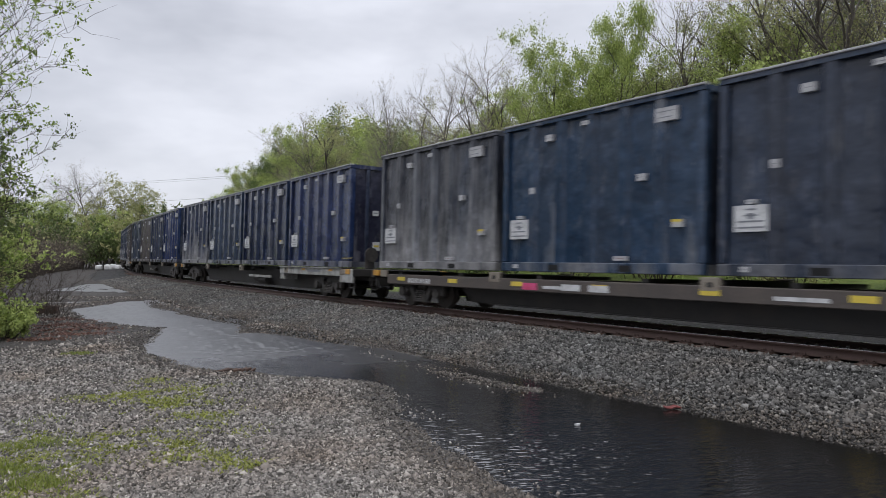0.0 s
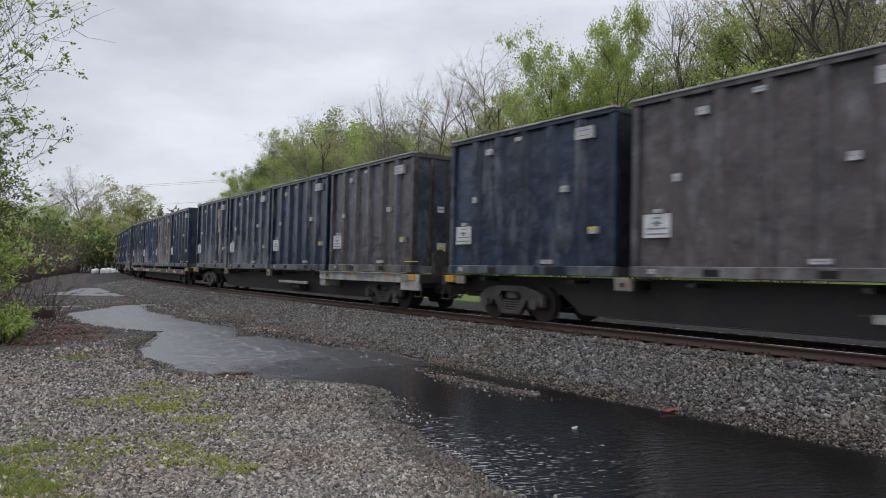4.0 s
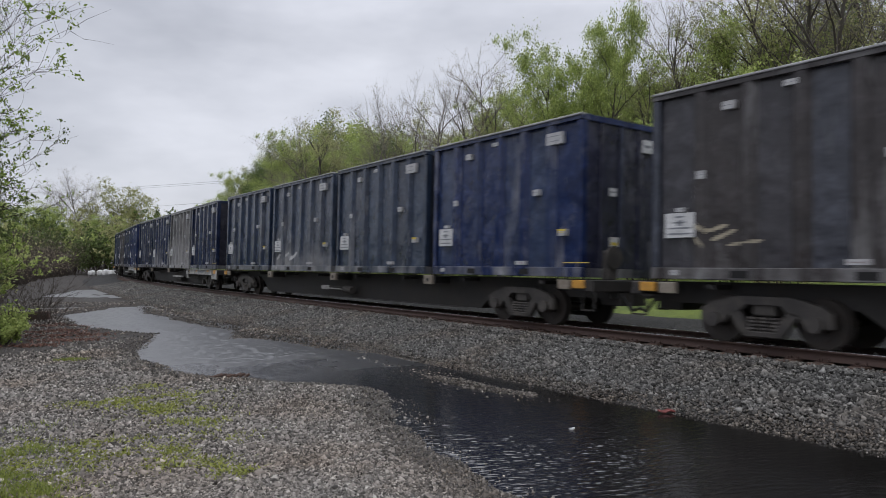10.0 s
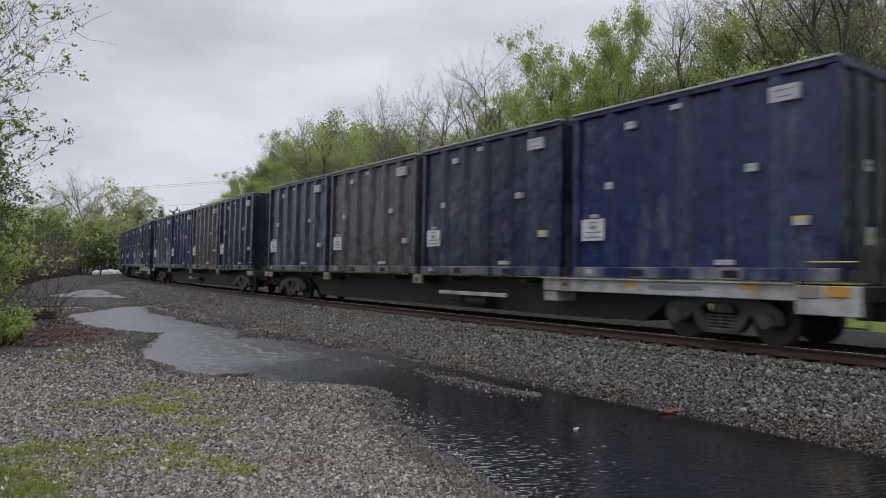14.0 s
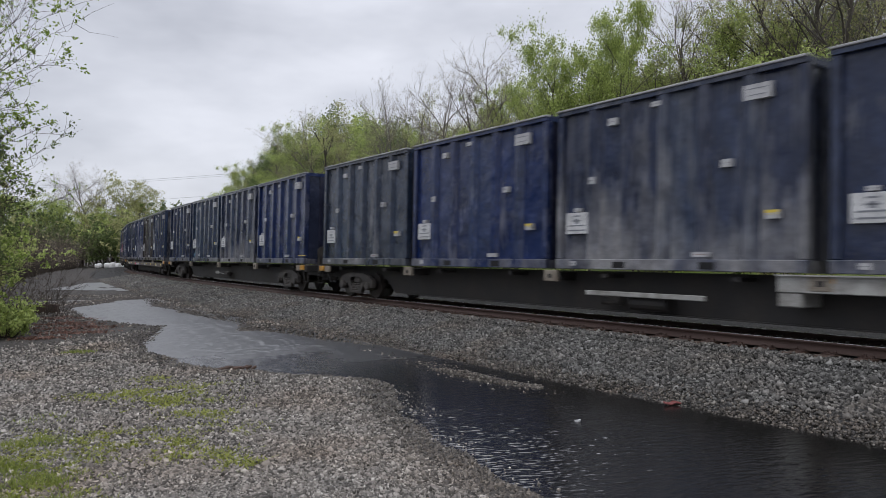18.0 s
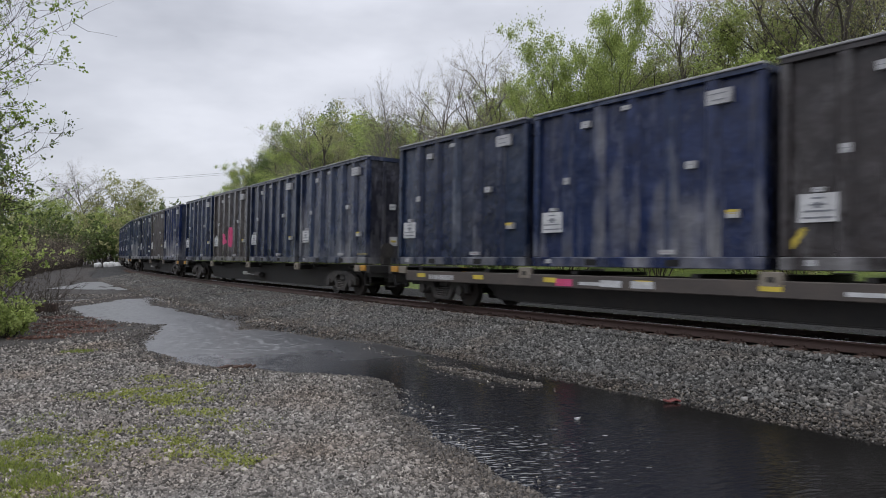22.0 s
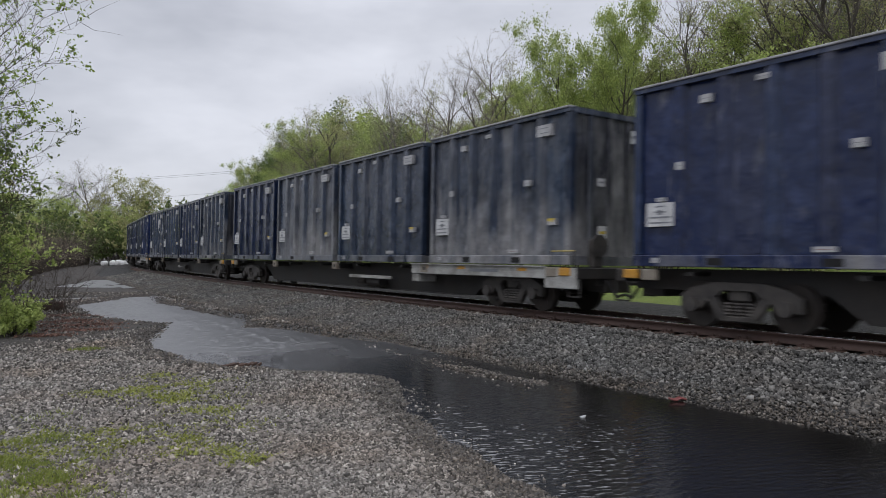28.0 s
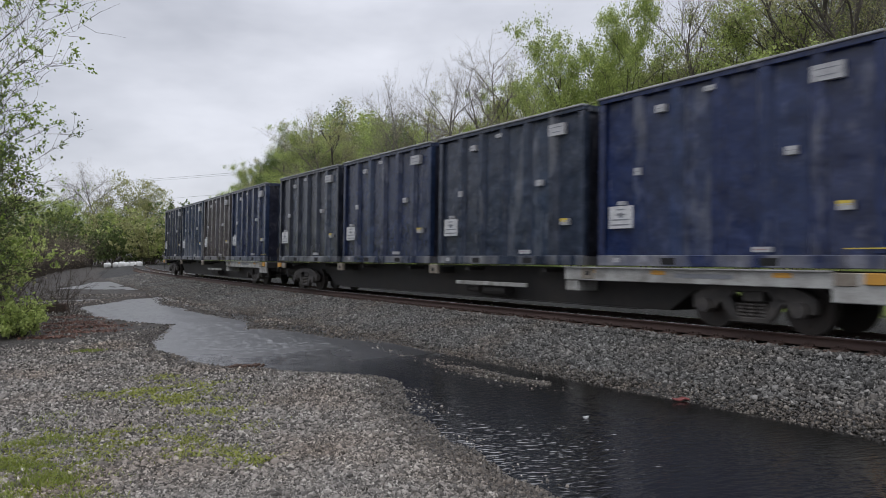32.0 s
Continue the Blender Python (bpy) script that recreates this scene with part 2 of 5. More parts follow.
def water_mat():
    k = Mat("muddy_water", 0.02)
    # above water's own IOR, raised to brighten the sky's reflection
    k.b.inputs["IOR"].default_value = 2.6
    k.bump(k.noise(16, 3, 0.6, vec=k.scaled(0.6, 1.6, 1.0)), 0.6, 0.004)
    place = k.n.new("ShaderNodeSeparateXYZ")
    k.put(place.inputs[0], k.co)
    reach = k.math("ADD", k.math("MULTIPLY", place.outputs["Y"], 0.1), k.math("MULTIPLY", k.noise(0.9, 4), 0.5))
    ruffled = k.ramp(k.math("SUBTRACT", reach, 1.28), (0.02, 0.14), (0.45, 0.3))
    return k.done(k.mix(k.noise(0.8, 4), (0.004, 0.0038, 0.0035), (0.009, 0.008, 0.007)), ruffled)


def grass_mat(name, a, b, rough=0.8):
    k = Mat(name, rough)
    c = k.mix(k.ramp(k.noise(0.5, 5), (0.35, 0.0), (0.65, 1.0)), a, b)
    c = k.mix(1.0, c, k.ramp(k.noise(18, 4), (0.25, 0.45), (0.75, 1.25)), "MULTIPLY")
    k.bump(k.noise(30, 4), 0.8, 0.05)
    return k.done(c)


def leaf_mat(name, a, b, through=0.35):
    k = Mat(name, 0.6)
    c = k.ramp(k.island(), (0.0, a), (1.0, b))
    t = k.n.new("ShaderNodeBsdfTranslucent")
    k.put(t.inputs["Color"], c)
    s = k.n.new("ShaderNodeMixShader")
    s.inputs["Fac"].default_value = through
    k.l.new(k.b.outputs["BSDF"], s.inputs[1])
    k.l.new(t.outputs["BSDF"], s.inputs[2])
    k.l.new(s.outputs["Shader"], k.n["Material Output"].inputs["Surface"])
    return k.done(c)


def bark_mat(name, a, b):
    k = Mat(name, 0.9)
    k.bump(k.noise(14, 5, vec=k.scaled(1, 1, 0.25)), 0.7, 0.03)
    return k.done(k.mix(k.noise(5, 6, vec=k.scaled(1, 1, 0.3)), a, b))


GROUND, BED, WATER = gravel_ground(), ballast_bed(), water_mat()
HILL = grass_mat("spring_grass", (0.09, 0.13, 0.022), (0.17, 0.22, 0.035))
MOSS = leaf_mat("moss", (0.14, 0.16, 0.025), (0.27, 0.29, 0.05), 0.2)
BLADE = leaf_mat("grass_blade", (0.13, 0.17, 0.03), (0.26, 0.3, 0.065), 0.35)
LEAF_BRIGHT = leaf_mat("bright_spring_leaf", (0.2, 0.26, 0.065), (0.52, 0.6, 0.2), 0.5)
LEAF_OLIVE = leaf_mat("olive_bud_leaf", (0.22, 0.23, 0.085), (0.46, 0.46, 0.22), 0.52)
LEAF_DARK = leaf_mat("deep_green_leaf", (0.06, 0.09, 0.026), (0.17, 0.225, 0.065), 0.35)
LEAF_PALE = leaf_mat("pale_bud", (0.24, 0.21, 0.15), (0.34, 0.29, 0.2), 0.3)
BARK = bark_mat("grey_bark", (0.045, 0.038, 0.032), (0.12, 0.105, 0.09))
BARK_PALE = bark_mat("pale_bark", (0.11, 0.098, 0.088), (0.22, 0.195, 0.175))
DEAD = leaf_mat("dead_leaf", (0.09, 0.045, 0.032), (0.2, 0.1, 0.07), 0.15)
TWIG = bark_mat("brown_twig", (0.035, 0.026, 0.02), (0.075, 0.056, 0.044))
LEAF_FRESH = leaf_mat("fresh_green_leaf", (0.14, 0.21, 0.03), (0.3, 0.41, 0.075), 0.38)

# ---- mesh helpers ----
def part(name, bm, material, parent=None, label=""):
    """One mesh object from a bmesh, under a thing or a part."""
    me = bpy.data.meshes.new(name)
    bm.to_mesh(me)
    bm.free()
    return part_of(name, me, material, parent, label)


def part_of(name, me, material, parent=None, label=""):
    if material and not me.materials:
        me.materials.append(material)
    ob = new(name, me)
    ob.parent = parent
    return tagged(ob, label=label)


def mesh(name, verts, faces, smooth=False):
    me = bpy.data.meshes.new(name)
    me.from_pydata([tuple(v) for v in verts], [], [tuple(f) for f in faces])
    if smooth:
        me.polygons.foreach_set("use_smooth", [True] * len(me.polygons))
    me.update()
    return me


def fast_mesh(name, verts, quads, smooth=False):
    """A mesh from arrays: verts (n, 3) and faces (m, k) of one size."""
    verts, quads = np.asarray(verts, np.float32), np.asarray(quads, np.int32)
    me = bpy.data.meshes.new(name)
    me.vertices.add(len(verts))
    me.vertices.foreach_set("co", verts.ravel())
    me.loops.add(quads.size)
    me.loops.foreach_set("vertex_index", quads.ravel())
    me.polygons.add(len(quads))
    me.polygons.foreach_set("loop_start", np.arange(0, quads.size, quads.shape[1], dtype=np.int32))
    if smooth:
        me.polygons.foreach_set("use_smooth", np.ones(len(quads), bool))
    me.update(calc_edges=True)
    return me


def box(bm, x0, x1, y0, y1, z0, z1, bevel=0.0):
    """A box into bm, its edges rounded by bevel."""
    made = bmesh.ops.create_cube(bm, size=1.0, matrix=Matrix.Translation(((x0 + x1) / 2, (y0 + y1) / 2, (z0 + z1) / 2))
                                 @ Matrix.Diagonal((abs(x1 - x0), abs(y1 - y0), abs(z1 - z0), 1)))
    if bevel:
        edges = list({e for v in made["verts"] for e in v.link_edges})
        bmesh.ops.bevel(bm, geom=edges, offset=bevel, segments=1, affect="EDGES")
    return bm


def boxed(x0, x1, y0, y1, z0, z1, bevel=0.0):
    return box(bmesh.new(), x0, x1, y0, y1, z0, z1, bevel)


def tube(bm, a, b, r0, r1=None, sides=12):
    """A rod from a to b into bm."""
    a, b = Vector(a), Vector(b)
    d = b - a
    m = Matrix.Translation((a + b) / 2) @ d.to_track_quat("Z", "Y").to_matrix().to_4x4()
    bmesh.ops.create_cone(bm, cap_ends=True, segments=sides, radius1=r0, radius2=r0 if r1 is None else r1, depth=d.length, matrix=m)
    return bm


def prism(bm, outline, y0, y1):
    """An outline of (x, z) corners, drawn out from y0 to y1."""
    lo = [bm.verts.new((x, y0, z)) for x, z in outline]
    hi = [bm.verts.new((x, y1, z)) for x, z in outline]
    n = len(outline)
    bm.faces.new(lo)
    bm.faces.new(hi[::-1])
    for i in range(n):
        bm.faces.new((lo[i], hi[i], hi[(i + 1) % n], lo[(i + 1) % n]))
    bmesh.ops.recalc_face_normals(bm, faces=bm.faces[:])
    return bm


# ---- the line of the track ----
PHI, BEND, EASE, START = 0.96362, -0.00145, 2.0e-5, 21.508
CANT = 0.0375
_ds = 0.25
_s = np.arange(-620, 80 + _ds / 2, _ds)
_k = BEND + EASE * np.maximum(_s, -110.0)
_k = np.where(_s > 0, BEND, _k)
_i0 = int(np.argmin(np.abs(_s)))
_a = np.concatenate([[0], np.cumsum((_k[1:] + _k[:-1]) / 2 * _ds)])
_a = PHI + _a - _a[_i0]
_x = np.concatenate([[0], np.cumsum((np.cos(_a[1:]) + np.cos(_a[:-1])) / 2 * _ds)])
_y = np.concatenate([[0], np.cumsum((np.sin(_a[1:]) + np.sin(_a[:-1])) / 2 * _ds)])
_x, _y = _x - _x[_i0], START - (_y - _y[_i0])


def along(s):
    """Place and heading of the track's middle at s metres along it."""
    return np.interp(s, _s, _x), np.interp(s, _s, _y), np.interp(s, _s, _a)


def beside(s, off):
    """The point off metres to the camera's side of the track."""
    x, y, a = along(s)
    return x - np.sin(a) * off, y - np.cos(a) * off


def track_coords(x, y):
    """Along and beside the track, for arrays of places."""
    shape = np.shape(x)
    x, y = np.asarray(x, float).ravel(), np.asarray(y, float).ravel()
    pick = np.arange(0, len(_s), 4)
    out_s, out_o = np.empty(x.shape), np.empty(x.shape)
    for i in range(0, x.size, 4000):
        px, py = x[i:i + 4000], y[i:i + 4000]
        dx, dy = px[:, None] - _x[pick], py[:, None] - _y[pick]
        j = pick[np.argmin(dx * dx + dy * dy, axis=1)]
        ex, ey = px - _x[j], py - _y[j]
        out_s[i:i + 4000] = _s[j] + ex * np.cos(_a[j]) - ey * np.sin(_a[j])
        out_o[i:i + 4000] = -ex * np.sin(_a[j]) - ey * np.cos(_a[j])
    return out_s.reshape(shape), out_o.reshape(shape)


def sweep(name, outline, s0, s1, step, material, parent=None, closed=True, smooth=False, cant=True, wobble=0.0):
    """An outline of (off, z) corners carried along the track."""
    ss = np.arange(s0, s1 + step / 2, step)
    c = CANT if cant else 0.0
    verts = []
    rng = np.random.default_rng(4)
    for o, z in outline:
        w = rng.normal(0, wobble, len(ss)) if wobble else 0.0
        x, y = beside(ss, o * math.cos(c) - z * math.sin(c) + w)
        verts.append(np.stack([x, y, np.full_like(x, z * math.cos(c) + o * math.sin(c)) + (w * 0.3)], 1))
    verts = np.concatenate(verts)
    n, k = len(ss), len(outline)
    faces = []
    base = np.arange(n - 1)
    for i in range(k if closed else k - 1):
        j = (i + 1) % k
        faces.append(np.stack([i * n + base, i * n + base + 1, j * n + base + 1, j * n + base], 1))
    return part_of(name, fast_mesh(name, verts, np.concatenate(faces), smooth), material, parent)


_chip = np.array([(-1, -0.8, -1), (1, -0.7, -1), (0, 1, -1), (-0.85, -0.7, 1), (0.8, -0.6, 1), (0.05, 0.8, 1)], float)
_chip_faces = np.array([(0, 2, 1), (3, 4, 5), (0, 1, 4), (0, 4, 3), (1, 2, 5), (1, 5, 4), (2, 0, 3), (2, 3, 5)])


def stones(name, places, size, seed, material, flat=0.62):
    """Many loose angular chips of stone in one mesh: places (n, 3), size in metres."""
    rng = np.random.default_rng(seed)
    n = len(places)
    half = np.reshape(size, (-1, 1, 1)) * np.exp(rng.normal(0, 0.33, (n, 1, 1))) / 2
    long = np.stack([np.ones(n), rng.uniform(0.6, 1.0, n), flat * rng.uniform(0.7, 1.3, n)], 1)[:, None]
    shape = (_chip[None] + rng.uniform(-0.38, 0.38, (n, 6, 3))) * long * half
    q = rng.normal(size=(n, 4))
    q[:, 1:3] *= 0.6
    q /= np.linalg.norm(q, axis=1, keepdims=True)
    w, x, y, z = q.T
    r = np.stack([1 - 2 * (y * y + z * z), 2 * (x * y - z * w), 2 * (x * z + y * w), 2 * (x * y + z * w), 1 - 2 * (x * x + z * z),
                  2 * (y * z - x * w), 2 * (x * z - y * w), 2 * (y * z + x * w), 1 - 2 * (x * x + y * y)], 1).reshape(n, 3, 3)
    v = np.einsum("nij,nkj->nki", r, shape) + places[:, None]
    f = (np.arange(n) * 6)[:, None, None] + _chip_faces[None]
    return part_of(name, fast_mesh(name, v.reshape(-1, 3), f.reshape(-1, 3)), material)


# ---- the land ----
FLAT, POOL = -0.46, -0.52
# Puddles: chains of round basins (x, y, radius).
BASINS = [[(5.6, 4.6, 2.3), (3.0, 6.2, 2.4), (1.5, 8.1, 1.82), (0.9, 9.36, 1.65), (-0.46, 11.74, 0.75)],
          [(-0.46, 11.74, 0.75), (-2.15, 13.08, 1.22), (-3.4, 14.58, 2.14), (-5.31, 16.14, 1.45), (-6.47, 18.65, 1.1)],
          [(-6.47, 18.65, 1.1), (-7.29, 21.04, 1.12), (-10.76, 24.64, 1.63), (-13.33, 28.3, 1.46), (-14.19, 32.17, 0.73)],
          [(-5.2, 18.0, 1.2), (-2.6, 15.2, 1.15), (-0.9, 13.7, 0.9), (1.2, 11.4, 0.7)],
          [(-19.6, 42.2, 1.0), (-23.6, 44.4, 1.3), (-23.8, 48.5, 1.7), (-26.0, 54.5, 1.5)],
          [(-16.5, 32.2, 0.55), (-18.4, 31.6, 0.55)]]


def basin(x, y):
    """How far inside a puddle a place lies: above zero under water."""
    best = np.full(np.shape(x), -9.0)
    for chain in BASINS:
        for (ax, ay, ar), (bx, by, br) in zip(chain, chain[1:]):
            dx, dy = bx - ax, by - ay
            u = np.clip(((x - ax) * dx + (y - ay) * dy) / (dx * dx + dy * dy), 0, 1)
            best = np.maximum(best, ar + (br - ar) * u - np.hypot(x - ax - u * dx, y - ay - u * dy))
    return best


def ripple(x, y, k, seed):
    """Smooth unevenness from a few crossed waves."""
    rng = np.random.default_rng(seed)
    out = 0
    for _ in range(7):
        a, f, p = rng.uniform(0, 6.28), k * rng.uniform(0.5, 1.9), rng.uniform(0, 6.28)
        out = out + np.sin(f * (x * np.cos(a) + y * np.sin(a)) + p)
    return out / 7


def land(x, y):
    """Height of the gravel ground."""
    b = basin(x, y) + 0.28 * ripple(x, y, 1.5, 3) + 0.12 * ripple(x, y, 5.0, 4)
    bar = np.exp(-(((x - 0.4) * 0.8 + (y - 11.9) * 0.6) / 0.2) ** 2 - (((x - 0.4) * 0.6 - (y - 11.9) * 0.8) / 1.2) ** 2)
    near = np.clip(1.5 - np.hypot(x, y) / 60, 0, 1)
    z = FLAT + 0.03 * ripple(x, y, 0.7, 1) * near + 0.012 * ripple(x, y, 3.5, 2) * near
    z = np.where(b > -0.6, np.minimum(z, POOL - 0.16 * (b - 0.0)), z)
    z = np.maximum(z, POOL - 0.12)
    return z + 0.12 * bar


def ground():
    front = np.linspace(-50, 50, 330)
    back = np.linspace(50, 310, 60)[1:-1]
    az = np.radians(np.concatenate([front, back]))
    r = np.concatenate([[0.02, 0.5, 1.5, 3.0], np.geomspace(4.2, 60, 240), np.geomspace(64, 4000, 40)])
    x, y = np.outer(r, np.sin(az)), np.outer(r, np.cos(az))
    z = land(x, y)
    s, o = track_coords(x, y)
    z = np.where((np.abs(o) < 5.2), np.minimum(z, -0.55), z)
    n, m = x.shape
    i, j = np.meshgrid(np.arange(n - 1), np.arange(m), indexing="ij")
    k = (j + 1) % m
    f = np.stack([i * m + j, i * m + k, (i + 1) * m + k, (i + 1) * m + j], -1).reshape(-1, 4)
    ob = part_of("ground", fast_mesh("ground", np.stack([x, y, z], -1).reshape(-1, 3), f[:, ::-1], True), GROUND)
    tagged(ob, "grey gravel ground with brown soil patches and puddles", "ground", kind="structure")


def water():
    """One sheet of wind-ruffled water that shows wherever the ground dips under it."""
    az = np.radians(np.arange(-33.5, 36.0, 0.12))
    r = [5.0]
    while r[-1] < 60:
        r.append(r[-1] + max(0.012, 0.0013 * r[-1]))
    r = np.array(r)
    x, y = np.outer(r, np.sin(az)), np.outer(r, np.cos(az))
    wet = basin(x, y) > -0.55
    rng = np.random.default_rng(17)
    z = np.zeros_like(x)
    for k in range(20):
        long = rng.uniform(0.065, 0.17)
        a = rng.normal(1.85, 0.33)
        z += 0.055 * long / 6.283 * np.sin(6.283 / long * (x * math.cos(a) + y * math.sin(a)) + rng.uniform(0, 6.28))
    fine = np.zeros_like(x)
    for k in range(12):
        long = rng.uniform(0.04, 0.075)
        a = rng.normal(1.6, 0.5)
        fine += 0.055 * long / 6.283 * np.sin(6.283 / long * (x * math.cos(a) + y * math.sin(a)) + rng.uniform(0, 6.28))
    s, o = track_coords(x[::6, ::6], y[::6, ::6])
    o = np.repeat(np.repeat(o, 6, 0), 6, 1)[:x.shape[0], :x.shape[1]]
    calm = np.clip(0.75 + 0.55 * ripple(x, y, 0.9, 12), 0.35, 1.15) * np.clip((o - 4.4) / 1.4, 0.2, 1) * np.interp(np.hypot(x, y), [6, 9, 12, 15, 20], [0.26, 0.28, 0.3, 0.7, 0.95])
    gust = np.clip(0.55 + 0.8 * ripple(x, y, 1.3, 14), 0.1, 1.1) * np.clip((o - 4.2) / 1.0, 0.15, 1)
    z = POOL + z * calm + fine * gust * np.clip((12 - np.hypot(x, y)) / 3, 0, 1)
    n, m = x.shape
    i, j = np.meshgrid(np.arange(n - 1), np.arange(m - 1), indexing="ij")
    ok = wet[:-1, :-1] & (o[:-1, :-1] > 3.9)
    f = np.stack([i * m + j, i * m + j + 1, (i + 1) * m + j + 1, (i + 1) * m + j], -1)[ok][:, ::-1]
    used, f2 = np.unique(f, return_inverse=True)
    v = np.stack([x, y, z], -1).reshape(-1, 3)
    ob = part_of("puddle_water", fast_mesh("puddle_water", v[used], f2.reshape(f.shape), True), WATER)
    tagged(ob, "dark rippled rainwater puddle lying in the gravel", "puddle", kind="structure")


def embankment():
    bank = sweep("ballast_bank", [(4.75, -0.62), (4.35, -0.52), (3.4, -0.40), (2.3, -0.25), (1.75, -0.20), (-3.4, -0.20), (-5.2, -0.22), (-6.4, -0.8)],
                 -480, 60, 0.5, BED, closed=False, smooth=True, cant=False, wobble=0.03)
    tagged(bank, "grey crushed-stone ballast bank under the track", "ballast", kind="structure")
    rail = [(0.035, 0.0), (0.035, -0.035), (0.012, -0.05), (0.012, -0.14), (0.07, -0.155), (0.07, -0.172),
            (-0.07, -0.172), (-0.07, -0.155), (-0.012, -0.14), (-0.012, -0.05), (-0.035, -0.035), (-0.035, 0.0)]
    for side in (0.753, -0.753):
        ob = sweep("rail", [(side + o, z) for o, z in rail], -480, 60, 0.5, RAIL)
        head = sweep("rail_head", [(side + 0.028, 0.004), (side - 0.028, 0.004), (side - 0.028, -0.004), (side + 0.028, -0.004)], -480, 60, 0.5, SHINE, ob)
        tagged(head, "polished running surface")
        tagged(ob, "rust-brown steel rail with a polished head", "rail", group="rails of the track", kind="structure")


def hillside():
    """The rising, wooded ground beyond the track."""
    ss = np.arange(-150, 75, 1.5)
    offs = np.array([-4.6, -5.0, -5.8, -8, -11, -15, -20, -27, -36, -48])
    rise = np.array([-0.5, -0.3, -0.2, 0.05, 0.5, 1.0, 1.7, 2.4, 3.0, 3.2])
    rng = np.random.default_rng(6)
    x = np.empty((len(ss), len(offs)))
    y, z = x.copy(), x.copy()
    for j, (o, h) in enumerate(zip(offs, rise)):
        x[:, j], y[:, j] = beside(ss, o)
        z[:, j] = h + 0.12 * min(1, j / 3) * ripple(x[:, j], y[:, j], 0.8, 9)
    n, m = x.shape
    i, j = np.meshgrid(np.arange(n - 1), np.arange(m - 1), indexing="ij")
    f = np.stack([i * m + j, (i + 1) * m + j, (i + 1) * m + j + 1, i * m + j + 1], -1).reshape(-1, 4)
    ob = part_of("hillside", fast_mesh("hillside", np.stack([x, y, z], -1).reshape(-1, 3), f, True), HILL)
    tagged(ob, "bright green grassy slope rising behind the track", "hillside", kind="structure")


ground()
water()
embankment()
hillside()

# ---- the train ----
PITCH, LONG, CARS = 6.05, 5.66, 20
CAR_PITCH = 25.56
LOW, TOP, HALF = 1.11, 4.66, 1.3


